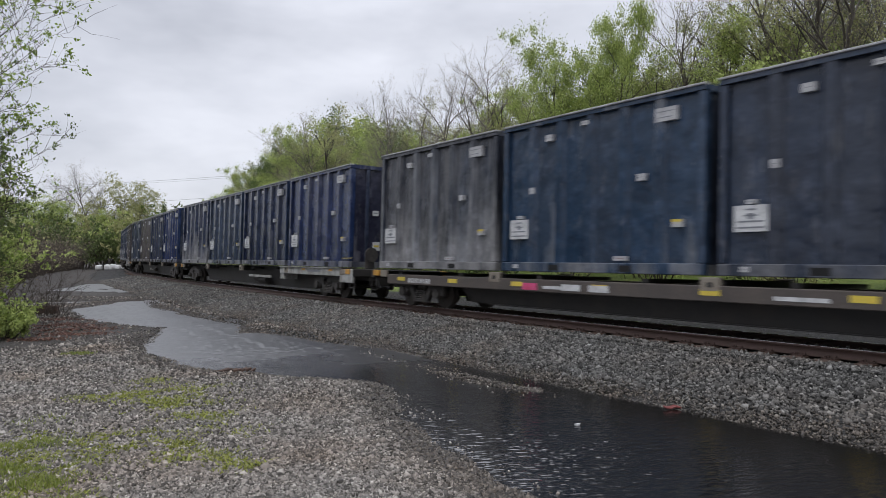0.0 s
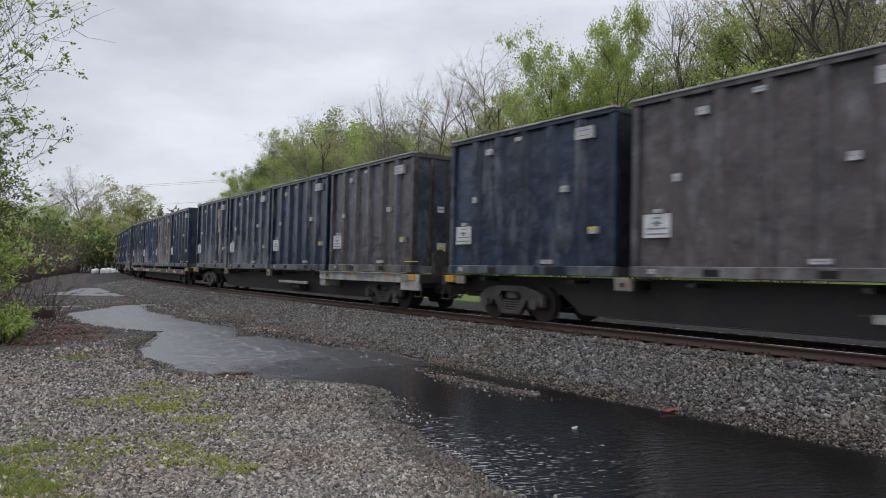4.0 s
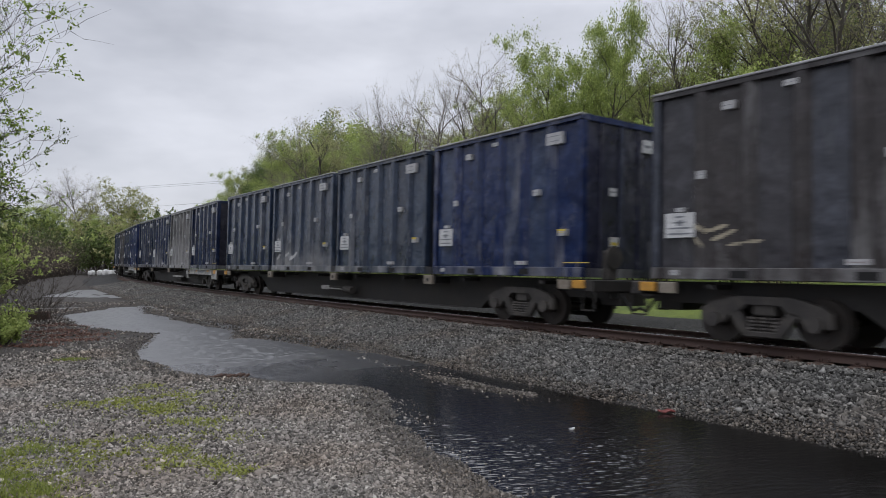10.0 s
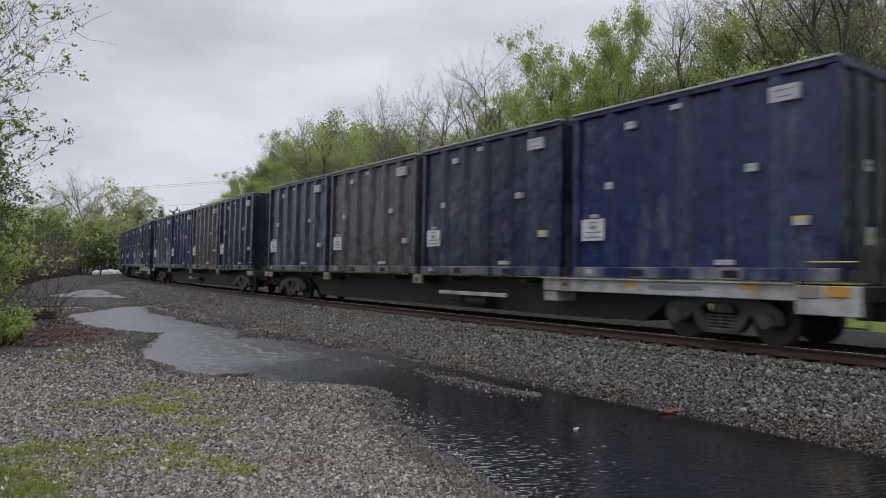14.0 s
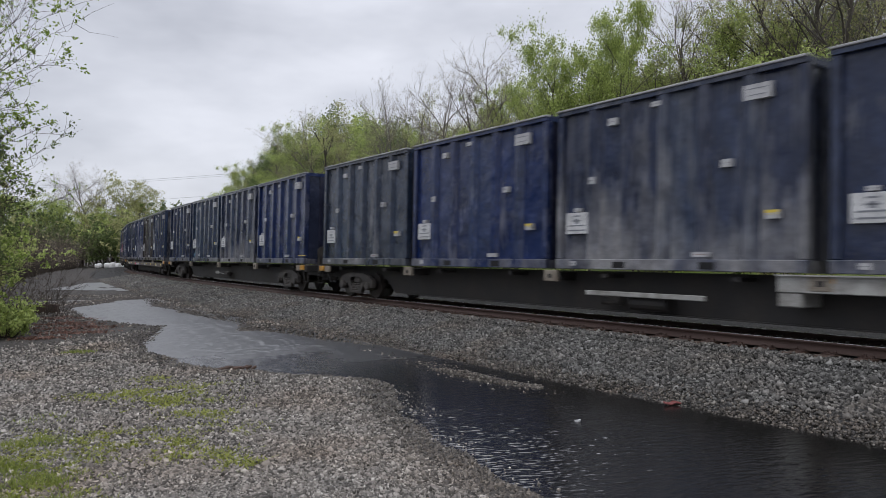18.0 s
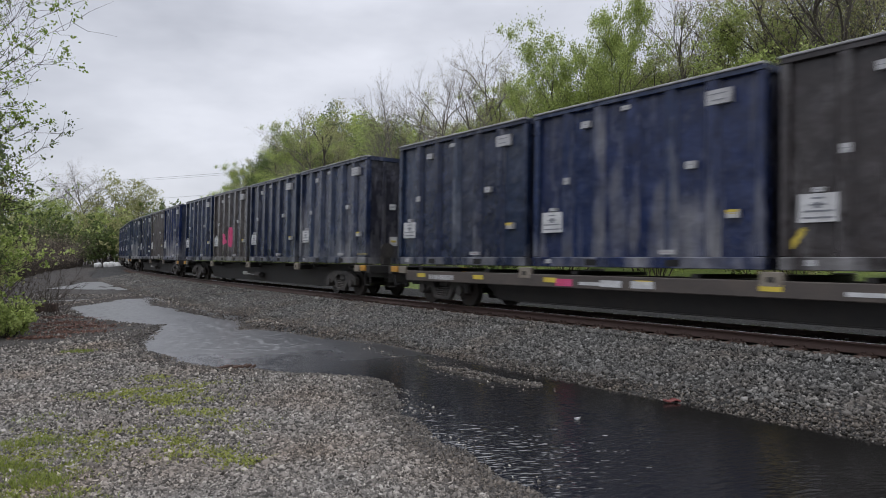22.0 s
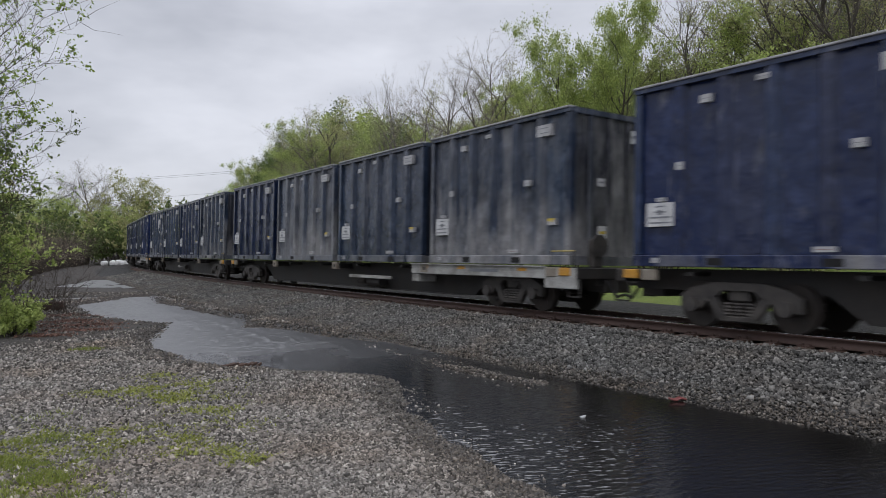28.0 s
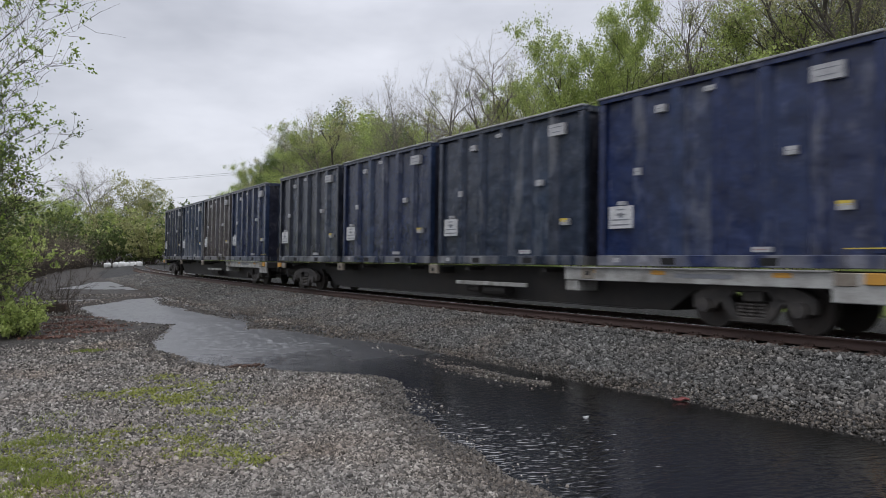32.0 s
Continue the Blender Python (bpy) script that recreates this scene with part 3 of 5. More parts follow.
def container():
    """An open-top steel box for waste, on the origin: x along the train, -y to the camera, z from its floor."""
    root = new("waste_container")
    hx, high = LONG / 2, TOP - LOW
    for y in (-1, 1):
        step = (LONG - 0.24) / 6
        for i in range(6 if y < 0 else 1):
            x0 = -hx + 0.12 + i * step
            part("wall_panel" if y < 0 else "side_wall", boxed(x0, x0 + step if y < 0 else hx - 0.12, y * (HALF - 0.15), y * (HALF - 0.11), 0.2, high - 0.1), PAINT, root)
        part("bottom_rail", boxed(-hx, hx, y * (HALF - 0.16), y * HALF, 0.0, 0.215, 0.012), PAINT, root)
        rail = bmesh.new()
        prism(rail, [(-hx, high - 0.13), (hx, high - 0.13), (hx, high - 0.045), (-hx, high - 0.045)], y * (HALF - 0.15), y * HALF)
        part("top_rail", rail, PAINT, root)
        part("top_ledge", boxed(-hx, hx, y * (HALF - 0.16), y * (HALF + 0.035), high - 0.045, high, 0.01), ROOF_EDGE, root, "pale grey steel top edge with sky light in its colour")
        for sx in (-1, 1):
            part("corner_post", boxed(sx * (hx - 0.16), sx * hx, y * (HALF - 0.2), y * (HALF - 0.01), 0.215, high - 0.13, 0.02), PAINT, root)
    for i in range(1, 6):
        x = -hx + 0.12 + (LONG - 0.24) * i / 6
        bm = bmesh.new()
        outline = [(x - 0.17, HALF - 0.112), (x - 0.085, HALF - 0.012), (x + 0.085, HALF - 0.012), (x + 0.17, HALF - 0.112)]
        a = [bm.verts.new((px, -py, 0.215)) for px, py in outline]
        b = [bm.verts.new((px, -py, high - 0.13)) for px, py in outline]
        for q in range(4):
            bm.faces.new((a[q], a[(q + 1) % 4], b[(q + 1) % 4], b[q]))
        bmesh.ops.recalc_face_normals(bm, faces=bm.faces[:])
        part("wall_post", bm, PAINT, root)
    for px in (-1.02, 1.02):
        # a plate on the solid rail; the pocket's inner shade is painted black
        part("forklift_pocket", boxed(px - 0.16, px + 0.16, -HALF - 0.003, -HALF + 0.06, 0.035, 0.165), BLACK, root, "fork pocket opening with its inner shade painted black")
    for sx in (-1, 1):
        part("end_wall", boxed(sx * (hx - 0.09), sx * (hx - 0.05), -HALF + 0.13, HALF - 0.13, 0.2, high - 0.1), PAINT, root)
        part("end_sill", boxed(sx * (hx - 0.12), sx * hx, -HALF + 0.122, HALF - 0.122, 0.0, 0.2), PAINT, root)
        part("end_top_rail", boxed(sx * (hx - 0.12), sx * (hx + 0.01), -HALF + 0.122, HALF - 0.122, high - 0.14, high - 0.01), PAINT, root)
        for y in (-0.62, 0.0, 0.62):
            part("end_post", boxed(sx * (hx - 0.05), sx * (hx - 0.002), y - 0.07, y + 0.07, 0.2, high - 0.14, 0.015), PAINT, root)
    part("lid", boxed(-hx + 0.12, hx - 0.12, -HALF + 0.12, HALF - 0.12, high - 0.06, high + 0.012, 0.01), TARP, root, "dark rolled lid over the load")
    # decals on the camera's side: (x, z, width, height, paint, bars, ink)
    decals = [("placard", -2.2, 1.0, 0.62, 0.46, WHITE, 4, INK), ("placard_tab", -2.2, 1.29, 0.26, 0.1, TEALINK, 1, INK), ("decal", -1.78, 1.9, 0.24, 0.2, WHITE, 1, INK),
              ("decal", -1.24, 3.08, 0.32, 0.2, WHITE, 1, INK), ("decal", -0.14, 3.26, 0.34, 0.13, WHITE, 1, INK),
              ("number_plate", 1.96, 3.1, 0.56, 0.28, WHITE, 2, INK), ("decal", 1.38, 1.93, 0.28, 0.19, WHITE, 1, INK),
              ("decal", 2.24, 0.98, 0.34, 0.2, WHITE, 1, YELLOW), ("decal", 0.88, 0.31, 0.5, 0.12, WHITE, 1, REDINK),
              ("decal", -2.3, 0.12, 0.26, 0.13, WHITE, 1, INK)]
    for name, x, z, w, h, paint, bars, ink in decals:
        y = -HALF - 0.001 if z < 0.2 else -HALF + 0.012
        w, h = (w, h) if name == "placard" else (w * 0.9, h * 0.95) if name == "number_plate" else (w * 0.68, h * 0.74)
        d = part(name, boxed(x - w / 2, x + w / 2, y - 0.006, y + (0.02 if z < 0.2 else 0.105), z - h / 2, z + h / 2), paint if name == "placard" else FADED, root, "white sticker with dark print")
        bm = bmesh.new()
        for b in range(bars):
            zb = z + h * (0.5 - (b + 0.7) / (bars + 0.4))
            ww = w * (0.16, 0.2, 0.38, 0.4)[b] if bars == 4 else w * (0.3 if b % 2 else 0.38)
            box(bm, x - ww, x + ww, y - 0.009, y - 0.005, zb - h * 0.035, zb + h * 0.03)
        if ink is YELLOW:
            box(bm, x - w * 0.5, x + w * 0.5, y - 0.008, y - 0.0055, z + h * 0.16, z + h * 0.5)
        if name == "placard":
            box(bm, x - w * 0.09, x + w * 0.09, y - 0.009, y - 0.005, z - h * 0.02, z + h * 0.2)
        part("print", bm, ink, d)
    e = hx + 0.001
    for yy, z, w, h, ink in ((-0.3, 1.9, 0.22, 0.18, INK), (-0.25, 0.75, 0.28, 0.3, YELLOW), (0.85, 3.05, 0.34, 0.3, INK)):
        d = part("end_decal", boxed(e - 0.012, e + 0.004, yy - w / 2, yy + w / 2, z - h / 2, z + h / 2), WHITE, root, "white sticker on the end wall")
        part("print", boxed(e + 0.003, e + 0.007, yy - w * 0.35, yy + w * 0.35, z - h * 0.1, z + h * 0.12), ink, d)
    return root


WHEEL_R = 0.42


def wheelset(parent, x):
    """Two wheels on their axle."""
    bm = bmesh.new()
    tube(bm, (0, -1.0, 0), (0, 1.0, 0), 0.075, sides=10)
    for y in (-0.74, 0.74):
        s = 1 if y > 0 else -1
        tube(bm, (0, y - 0.065, 0), (0, y + 0.065, 0), WHEEL_R, sides=28)
        tube(bm, (0, y - s * 0.075, 0), (0, y - s * 0.05, 0), WHEEL_R + 0.03, sides=28)
        tube(bm, (0, y + s * 0.05, 0), (0, y + s * 0.1, 0), 0.15, sides=12)
        for k in range(6):
            a = k * math.pi / 3
            tube(bm, (0.25 * math.cos(a), y + s * 0.06, 0.25 * math.sin(a)), (0.25 * math.cos(a), y + s * 0.072, 0.25 * math.sin(a)), 0.05, sides=6)
    ob = part("wheelset", bm, WHEEL, parent, "rusty steel wheels on an axle")
    ob.location = (x, 0, WHEEL_R)
    return ob


def bogie(root, x):
    """A three-piece freight truck: side frames, bolster, springs, adapters."""
    t = part("truck_bolster", boxed(-0.2, 0.2, -1.02, 1.02, 0.5, 0.72, 0.03), BOGIE, root, "cast steel truck bolster")
    t.location = (x, 0, 0)
    for y in (-1, 1):
        bm = bmesh.new()
        lo, hi = y * 0.93, y * 1.07
        prism(bm, [(-1.15, 0.36), (-0.72, 0.36), (-0.62, 0.5), (-0.42, 0.58), (-0.3, 0.7), (0.3, 0.7), (0.42, 0.58), (0.62, 0.5), (0.72, 0.36),
                   (1.15, 0.36), (1.15, 0.6), (0.95, 0.72), (0.5, 0.84), (-0.5, 0.84), (-0.95, 0.72), (-1.15, 0.6)], lo, hi)
        for s in (-1, 1):
            prism(bm, [(s * 0.62, 0.56), (s * 0.42, 0.6), (s * 0.2, 0.2), (s * 0.36, 0.17)], lo, hi)
            tube(bm, (s * 0.89, y * 0.9, 0.42), (s * 0.89, y * 1.16, 0.42), 0.135, sides=12)
        box(bm, -0.38, 0.38, min(lo, hi), max(lo, hi), 0.14, 0.25, 0.02)
        part("side_frame", bm, BOGIE, t, "cast steel truck side frame")
        for k in (-0.2, 0.0, 0.2):
            bm = bmesh.new()
            rings = [[bm.verts.new((k + r * math.cos(q * 0.698), y + r * math.sin(q * 0.698), 0.25 + h * 0.03)) for q in range(9)]
                     for h, r in enumerate((0.07, 0.088, 0.07, 0.088, 0.07, 0.088, 0.07, 0.088, 0.07))]
            for a, b in zip(rings, rings[1:]):
                for q in range(9):
                    bm.faces.new((a[q], a[(q + 1) % 9], b[(q + 1) % 9], b[q]))
            part("spring", bm, BOGIE, t)
    return [wheelset(t, -0.89), wheelset(t, 0.89)]


def brown_sills(root):
    """The long side sills of a brown car, open to the light above them."""
    for y in (-1, 1):
        g = part("side_sill", boxed(-11.2, 11.2, y * 1.3, y * 1.2, 0.64, 0.93, 0.015), CARBROWN, root, "long rust-brown side sill")
        for k in range(9):
            x = -10.4 + k * 2.6
            part("sill_reflector", boxed(x - 0.2, x + 0.2, y * 1.308, y * 1.297, 0.75, 0.86), YELLOW, g, "yellow reflector strip")
        if y < 0:
            for k in range(9):
                part("sill_letter", boxed(-10.0 + k * 0.13, -9.92 + k * 0.13, -1.306, -1.297, 0.7, 0.83), WHITE, g)
            for x in (-4.3, 1.2, 7.6):
                part("sill_lettering", boxed(x, x + 0.9, -1.306, -1.297, 0.72, 0.79), WHITE, g)


def flatcar(sill):
    """A long skeleton flat for four boxes. sill: grey at its front end alone, a brown one all along, or plain: none."""
    root = new("container_flatcar")
    crown = 0.9 if sill == "brown" else 1.07
    spine = [(-12.2, 0.66), (-8.3, 0.66), (-7.7, 0.23), (7.7, 0.23), (8.3, 0.66), (12.2, 0.66), (12.2, crown), (-12.2, crown)]
    part("centre_sill", prism(bmesh.new(), spine, -0.68, 0.68), CAR, root, "deep black fishbelly centre sill")
    part("sill_flange", boxed(-6.95, 6.95, -0.75, 0.75, 0.21, 0.232), CAR, root)
    for i in range(5):
        x = (i - 2) * PITCH
        x = max(-11.95, min(11.95, x))
        part("bolster_arm", boxed(x - 0.22, x + 0.22, -1.22, 1.22, 0.85, 1.04, 0.02), CAR, root)
        if 0 < i < 4:
            for y in (-1, 1):
                b = part("corner_bracket", boxed(x - 0.2, x + 0.2, y * 1.18, y * 1.31, 0.82, 1.08, 0.015), TAN, root, "tan corner bracket under the boxes")
                part("bracket_plate", boxed(x - 0.06, x + 0.06, y * 1.3, y * 1.318, 0.9, 0.99), CAR, b)
    for i in range(8):
        x = (i - 3.5) * PITCH / 2
        part("cross_beam", boxed(x - 0.08, x + 0.08, -1.2, 1.2, 0.94, 1.02), CAR, root)
    for sx in (-1, 1):
        part("end_beam", boxed(sx * 12.0, sx * 12.25, -1.28, 1.28, 0.8, 1.06, 0.02), CAR, root)
        for y in (-1, 1):
            part("reflector", boxed(sx * 11.86 - 0.17, sx * 11.86 + 0.17, y * 1.24, y * 1.33, 0.87, 1.05, 0.012), ORANGE, root, "orange reflector plate")
            part("end_plate", boxed(sx * 11.42 - 0.18, sx * 11.42 + 0.18, y * 1.24, y * 1.32, 0.84, 1.05, 0.012), TAN, root, "scuffed pale plate")
            part("sill_step", boxed(sx * 12.1 - 0.17, sx * 12.1 + 0.17, y * 1.2, y * 1.27, 0.4, 0.43), CAR, root)
            for k in (-0.17, 0.17):
                part("step_hanger", boxed(sx * 12.1 + k - 0.015, sx * 12.1 + k + 0.015, y * 1.22, y * 1.25, 0.4, 0.82), CAR, root)
        part("draft_box", boxed(sx * 11.7, sx * 12.24, -0.42, 0.42, 0.5, 0.8, 0.02), CAR, root)
        c = part("coupler_shank", boxed(sx * 12.2, sx * 12.6, -0.09, 0.09, 0.76, 0.92, 0.02), BOGIE, root, "rusty knuckle coupler")
        part("coupler_knuckle", boxed(sx * 12.58, sx * 12.78, -0.15, 0.13, 0.7, 0.98, 0.05), BOGIE, c)
        part("air_hose", tube(tube(bmesh.new(), (sx * 12.3, -0.4, 0.75), (sx * 12.55, -0.4, 0.42), 0.03, sides=8), (sx * 12.55, -0.4, 0.42), (sx * 12.78, -0.36, 0.5), 0.03, sides=8), BLACK, root, "black rubber air hose")
    h = part("hand_brake", boxed(12.0, 12.2, -0.75, -0.45, 1.06, 1.7, 0.03), BOGIE, root, "dark brown hand-brake housing on the end deck")
    part("brake_wheel", tube(bmesh.new(), (12.2, -0.6, 1.55), (12.24, -0.6, 1.55), 0.25, sides=16), BOGIE, h)
    rail = part("hand_rail", tube(bmesh.new(), (11.4, -1.3, 1.42), (12.15, -1.3, 1.42), 0.01, sides=6), YELLOW, root, "thin yellow hand rail")
    for x in (11.4, 12.15):
        part("rail_post", tube(bmesh.new(), (x, -1.3, 1.05), (x, -1.3, 1.42), 0.012, sides=6), CAR, rail)
    if sill == "plain":
        b = part("brake_rigging", boxed(-1.7, 0.9, -0.98, -0.94, 0.56, 0.6, 0.008), BOGIE, root, "dusty brake levers and rods")
        part("brake_cylinder", tube(bmesh.new(), (0.2, -0.9, 0.5), (0.8, -0.9, 0.5), 0.13, sides=12), BOGIE, b)
        part("brake_lever", boxed(-1.5, -0.9, -1.02, -0.98, 0.47, 0.62, 0.01), CARGREY, b)
        part("rigging_rod", tube(bmesh.new(), (-1.0, -1.0, 0.52), (0.2, -1.0, 0.5), 0.02, sides=6), CARGREY, b)
        return root, bogie(root, -9.7) + bogie(root, 9.7)
    if sill == "brown":
        brown_sills(root)
        return root, bogie(root, -9.7) + bogie(root, 9.7)
    b = part("brake_beam", boxed(1.0, 3.9, -1.2, -1.12, 0.56, 0.66, 0.01), CARGREY, root, "pale grey brake-rigging beam")
    part("air_reservoir", tube(bmesh.new(), (2.1, -0.95, 0.45), (3.0, -0.95, 0.45), 0.16, sides=14), CAR, b)
    part("brake_cylinder", tube(bmesh.new(), (1.3, -0.95, 0.47), (1.8, -0.95, 0.47), 0.11, sides=12), BOGIE, b)
    if sill == "grey":
        g = part("side_sill", boxed(5.35, 11.2, -1.3, -1.2, 0.79, 1.07, 0.012), CARGREY, root, "pale grey side sill at the front end")
        part("sill_lip", boxed(5.35, 11.2, -1.36, -1.2, 1.06, 1.085), CARGREY, g)
        for x in (6.1, 7.9, 10.4):
            part("sill_reflector", boxed(x - 0.16, x + 0.16, -1.308, -1.297, 0.95, 1.03), ORANGE, g, "orange reflector strip")
        part("sill_lettering", boxed(8.3, 9.5, -1.306, -1.297, 0.9, 0.98), INK, g)
        part("end_sill", boxed(11.2, 12.2, -1.3, -1.2, 0.58, 1.05, 0.015), CARGREY, g, "scuffed grey end plate")
        part("sill_gusset", boxed(5.35, 5.75, -1.28, -0.6, 0.55, 0.79, 0.02), CARGREY, g)
    wheels = bogie(root, -9.7) + bogie(root, 9.7)
    return root, wheels


# Boxes car by car, last car first, each from its rear: hue and how it stands out.
HUES = {"n": (0.012, 0.023, 0.066), "b": (0.009, 0.024, 0.1), "t": (0.016, 0.043, 0.09), "s": (0.027, 0.043, 0.08), "g": (0.16, 0.154, 0.15),
        "k": (0.095, 0.083, 0.081), "d": (0.024, 0.029, 0.044), "x": (0.042, 0.035, 0.035)}
NAMES = {"n": "dark navy", "b": "deep blue", "t": "teal-blue", "s": "slate-blue", "g": "faded grey", "k": "brownish grey", "d": "dull charcoal", "x": "dark brown-black"}
LOADS = ["dskn", "dnsb", "ssns", "nsss", "bnns", "snkb", "nknn", "nbxn", "nsnb", "sbnn", "sbkn", "sknb",
         "nngn", "sssb", "xsbs", "sbgs", "nsnk", "sknb", "nsnb", "dtsn"]
KINDS = ["grey", "grey", "plain", "grey", "grey", "plain", "plain", "brown", "plain", "grey", "plain", "grey",
         "grey", "plain", "grey", "brown", "grey", "plain", "grey", "brown"]
# How far the paint of a box has faded or been painted over, by car and place.
PALE = {(12, 2): 1.0, (16, 0): 0.45, (16, 1): 0.45, (12, 1): 0.45, (15, 0): 0.5, (13, 1): 0.55, (15, 1): 0.5, (15, 2): 0.7, (18, 0): 0.6, (19, 0): 0.75, (5, 0): 0.5, (5, 3): 0.5, (9, 2): 0.6, (10, 0): 0.4,
        (3, 1): 0.75, (3, 3): 0.65, (2, 3): 0.5, (14, 3): 0.5, (6, 3): 0.4, (8, 2): 0.45, (2, 0): 0.3, (0, 1): 0.4, (7, 1): 0.33}


# Spray paint on single boxes: by car, paint, look, place and strokes (x0, z0, x1, z1, half width).
SPRAYED = {6: [(PINK, "bright pink sprayed letters", (1, (-1.24, 1.0, -0.9, 1.0, 0.25), (-1.24, 1.28, -0.95, 1.25, 0.24), (-0.2, 0.92, -0.2, 1.4, 0.25), (0.1, 0.88, 0.1, 1.48, 0.25)))],
           2: [(WHITE, "white paint spilt down the wall", (0, (-2.35, 0.25, -2.3, 1.3, 0.24), (-2.3, 1.3, -2.2, 2.0, 0.17), (-2.2, 2.0, -2.18, 3.1, 0.1), (-2.6, 0.9, -2.5, 1.2, 0.13))),
               (WHITE, "white paint smears", (0, (0.9, 2.1, 1.0, 2.8, 0.11), (2.05, 1.8, 2.15, 2.4, 0.14)))],
           7: [(YELLOW, "yellow sprayed arrow", (2, (-2.75, 0.3, -2.5, 0.62, 0.07), (-2.75, 0.62, -2.75, 0.35, 0.06)))],
           8: [(TEALINK, "teal sprayed scrawl", (1, (-2.6, 0.35, -2.2, 0.5, 0.1),)), (WHITE, "white sprayed scrawl", (1, (-1.5, 0.3, -1.2, 0.75, 0.07), (-1.3, 0.75, -1.0, 0.4, 0.07), (-1.6, 0.35, -1.0, 0.32, 0.05)))],
           14: [(CREAM, "cream sprayed scrawl", (0, (-2.0, 1.02, -1.7, 0.86, 0.05), (-1.7, 0.86, -1.35, 0.95, 0.04), (-1.6, 0.7, -1.2, 0.85, 0.045), (-1.3, 0.6, -0.7, 0.66, 0.03), (-1.9, 0.72, -1.75, 0.6, 0.04)))],
           10: [(WHITE, "white paint band worn off at the edge", (1, (2.45, 0.3, 2.5, 3.2, 0.12), (2.35, 0.4, 2.4, 1.2, 0.1)))],
           5: [(WHITE, "white sprayed scrawl", (1, (-1.3, 0.6, -0.9, 0.95, 0.1), (2.1, 0.4, 2.3, 1.0, 0.1), (1.9, 0.6, 2.2, 0.8, 0.08)))],
           13: [(WHITE, "white sprayed scrawl", (1, (-2.5, 0.45, -2.2, 0.65, 0.06), (-1.6, 0.6, -1.3, 0.7, 0.06), (-0.9, 0.45, -0.5, 0.7, 0.07)))],
           16: [(CREAM, "pale tan wash down the paint", (0, (1.22, 0.7, 1.26, 1.4, 0.13), (1.3, 1.3, 1.2, 2.1, 0.15), (1.1, 2.1, 1.08, 3.0, 0.11), (0.6, 0.9, 0.62, 1.5, 0.07)))]}


def wall_depth(x):
    """How far the side stands in from the outer face at x."""
    half = LONG / 2 - 0.12
    step = 2 * half / 6
    d = abs((x + half + step / 2) % step - step / 2) if abs(x) < half - step / 2 else 1.0
    return float(np.interp(d, [0.085, 0.17], [0.012, 0.11]))


def spray(box_ob, strokes, paint, label):
    """Sprayed paint as a thin skin that follows the wall's folds."""
    cell = 0.032
    verts, faces = [], []
    for i in range(int(5.6 / cell)):
        for j in range(int(3.2 / cell)):
            x, z = -2.8 + i * cell, 0.22 + j * cell
            near = reach = 9.0
            for x0, z0, x1, z1, r in strokes:
                dx, dz = x1 - x0, z1 - z0
                u = max(0.0, min(1.0, ((x - x0) * dx + (z - z0) * dz) / (dx * dx + dz * dz)))
                gap = math.hypot(x - x0 - u * dx, z - z0 - u * dz) - r
                if gap < near:
                    near, reach = gap, r
            if near + 0.25 * reach * noise.noise((x * 7, z * 7, 1.0)) < -0.25 * reach:
                k = len(verts)
                for a, b in ((0, 0), (1, 0), (1, 1), (0, 1)):
                    verts.append((x + a * cell, -HALF + wall_depth(x + a * cell) - 0.004, z + b * cell))
                faces.append((k, k + 1, k + 2, k + 3))
    part_of("sprayed_paint", mesh("sprayed_paint", verts, faces), paint, box_ob, label)


# How far each car stands from an even row, and the pitch of its boxes, in metres.
SLACK = [(0.2, 6.05), (0.29, 6.1), (-0.11, 6.04), (-0.2, 6.09), (-0.25, 5.99), (-0.22, 6.07), (-0.07, 6.1), (0.05, 5.92), (0.19, 6.09), (0.1, 6.0),
         (-0.08, 6.0), (0.07, 6.02), (-0.13, 6.08), (-0.1, 6.05), (-0.19, 5.98), (-0.03, 5.96), (-0.03, 5.96), (-0.05, 6.08), (-0.21, 6.03), (-0.1, 5.93)]
# The train's small surges: metres before its even run, second by second.
SURGE = [0.03, -0.1, -0.03, 0.0, -0.1, -0.2, -0.24, 0.0, 0.0, 0.0, -0.3, -0.15, 0.0, -0.05, -0.2, -0.15, -0.08, -0.03, 0.0, 0.0, -0.15, 0.0, -0.25, 0.0, -0.05, -0.02, 0.0, 0.05, 0.08, -0.03, 0.0, 0.0, -0.33]


def travel(t):
    """Metres along the track at which the last car's rear end stands."""
    return -487.63 + 13.802 * t + 0.009014 * t * t + float(np.interp(t, range(33), SURGE))


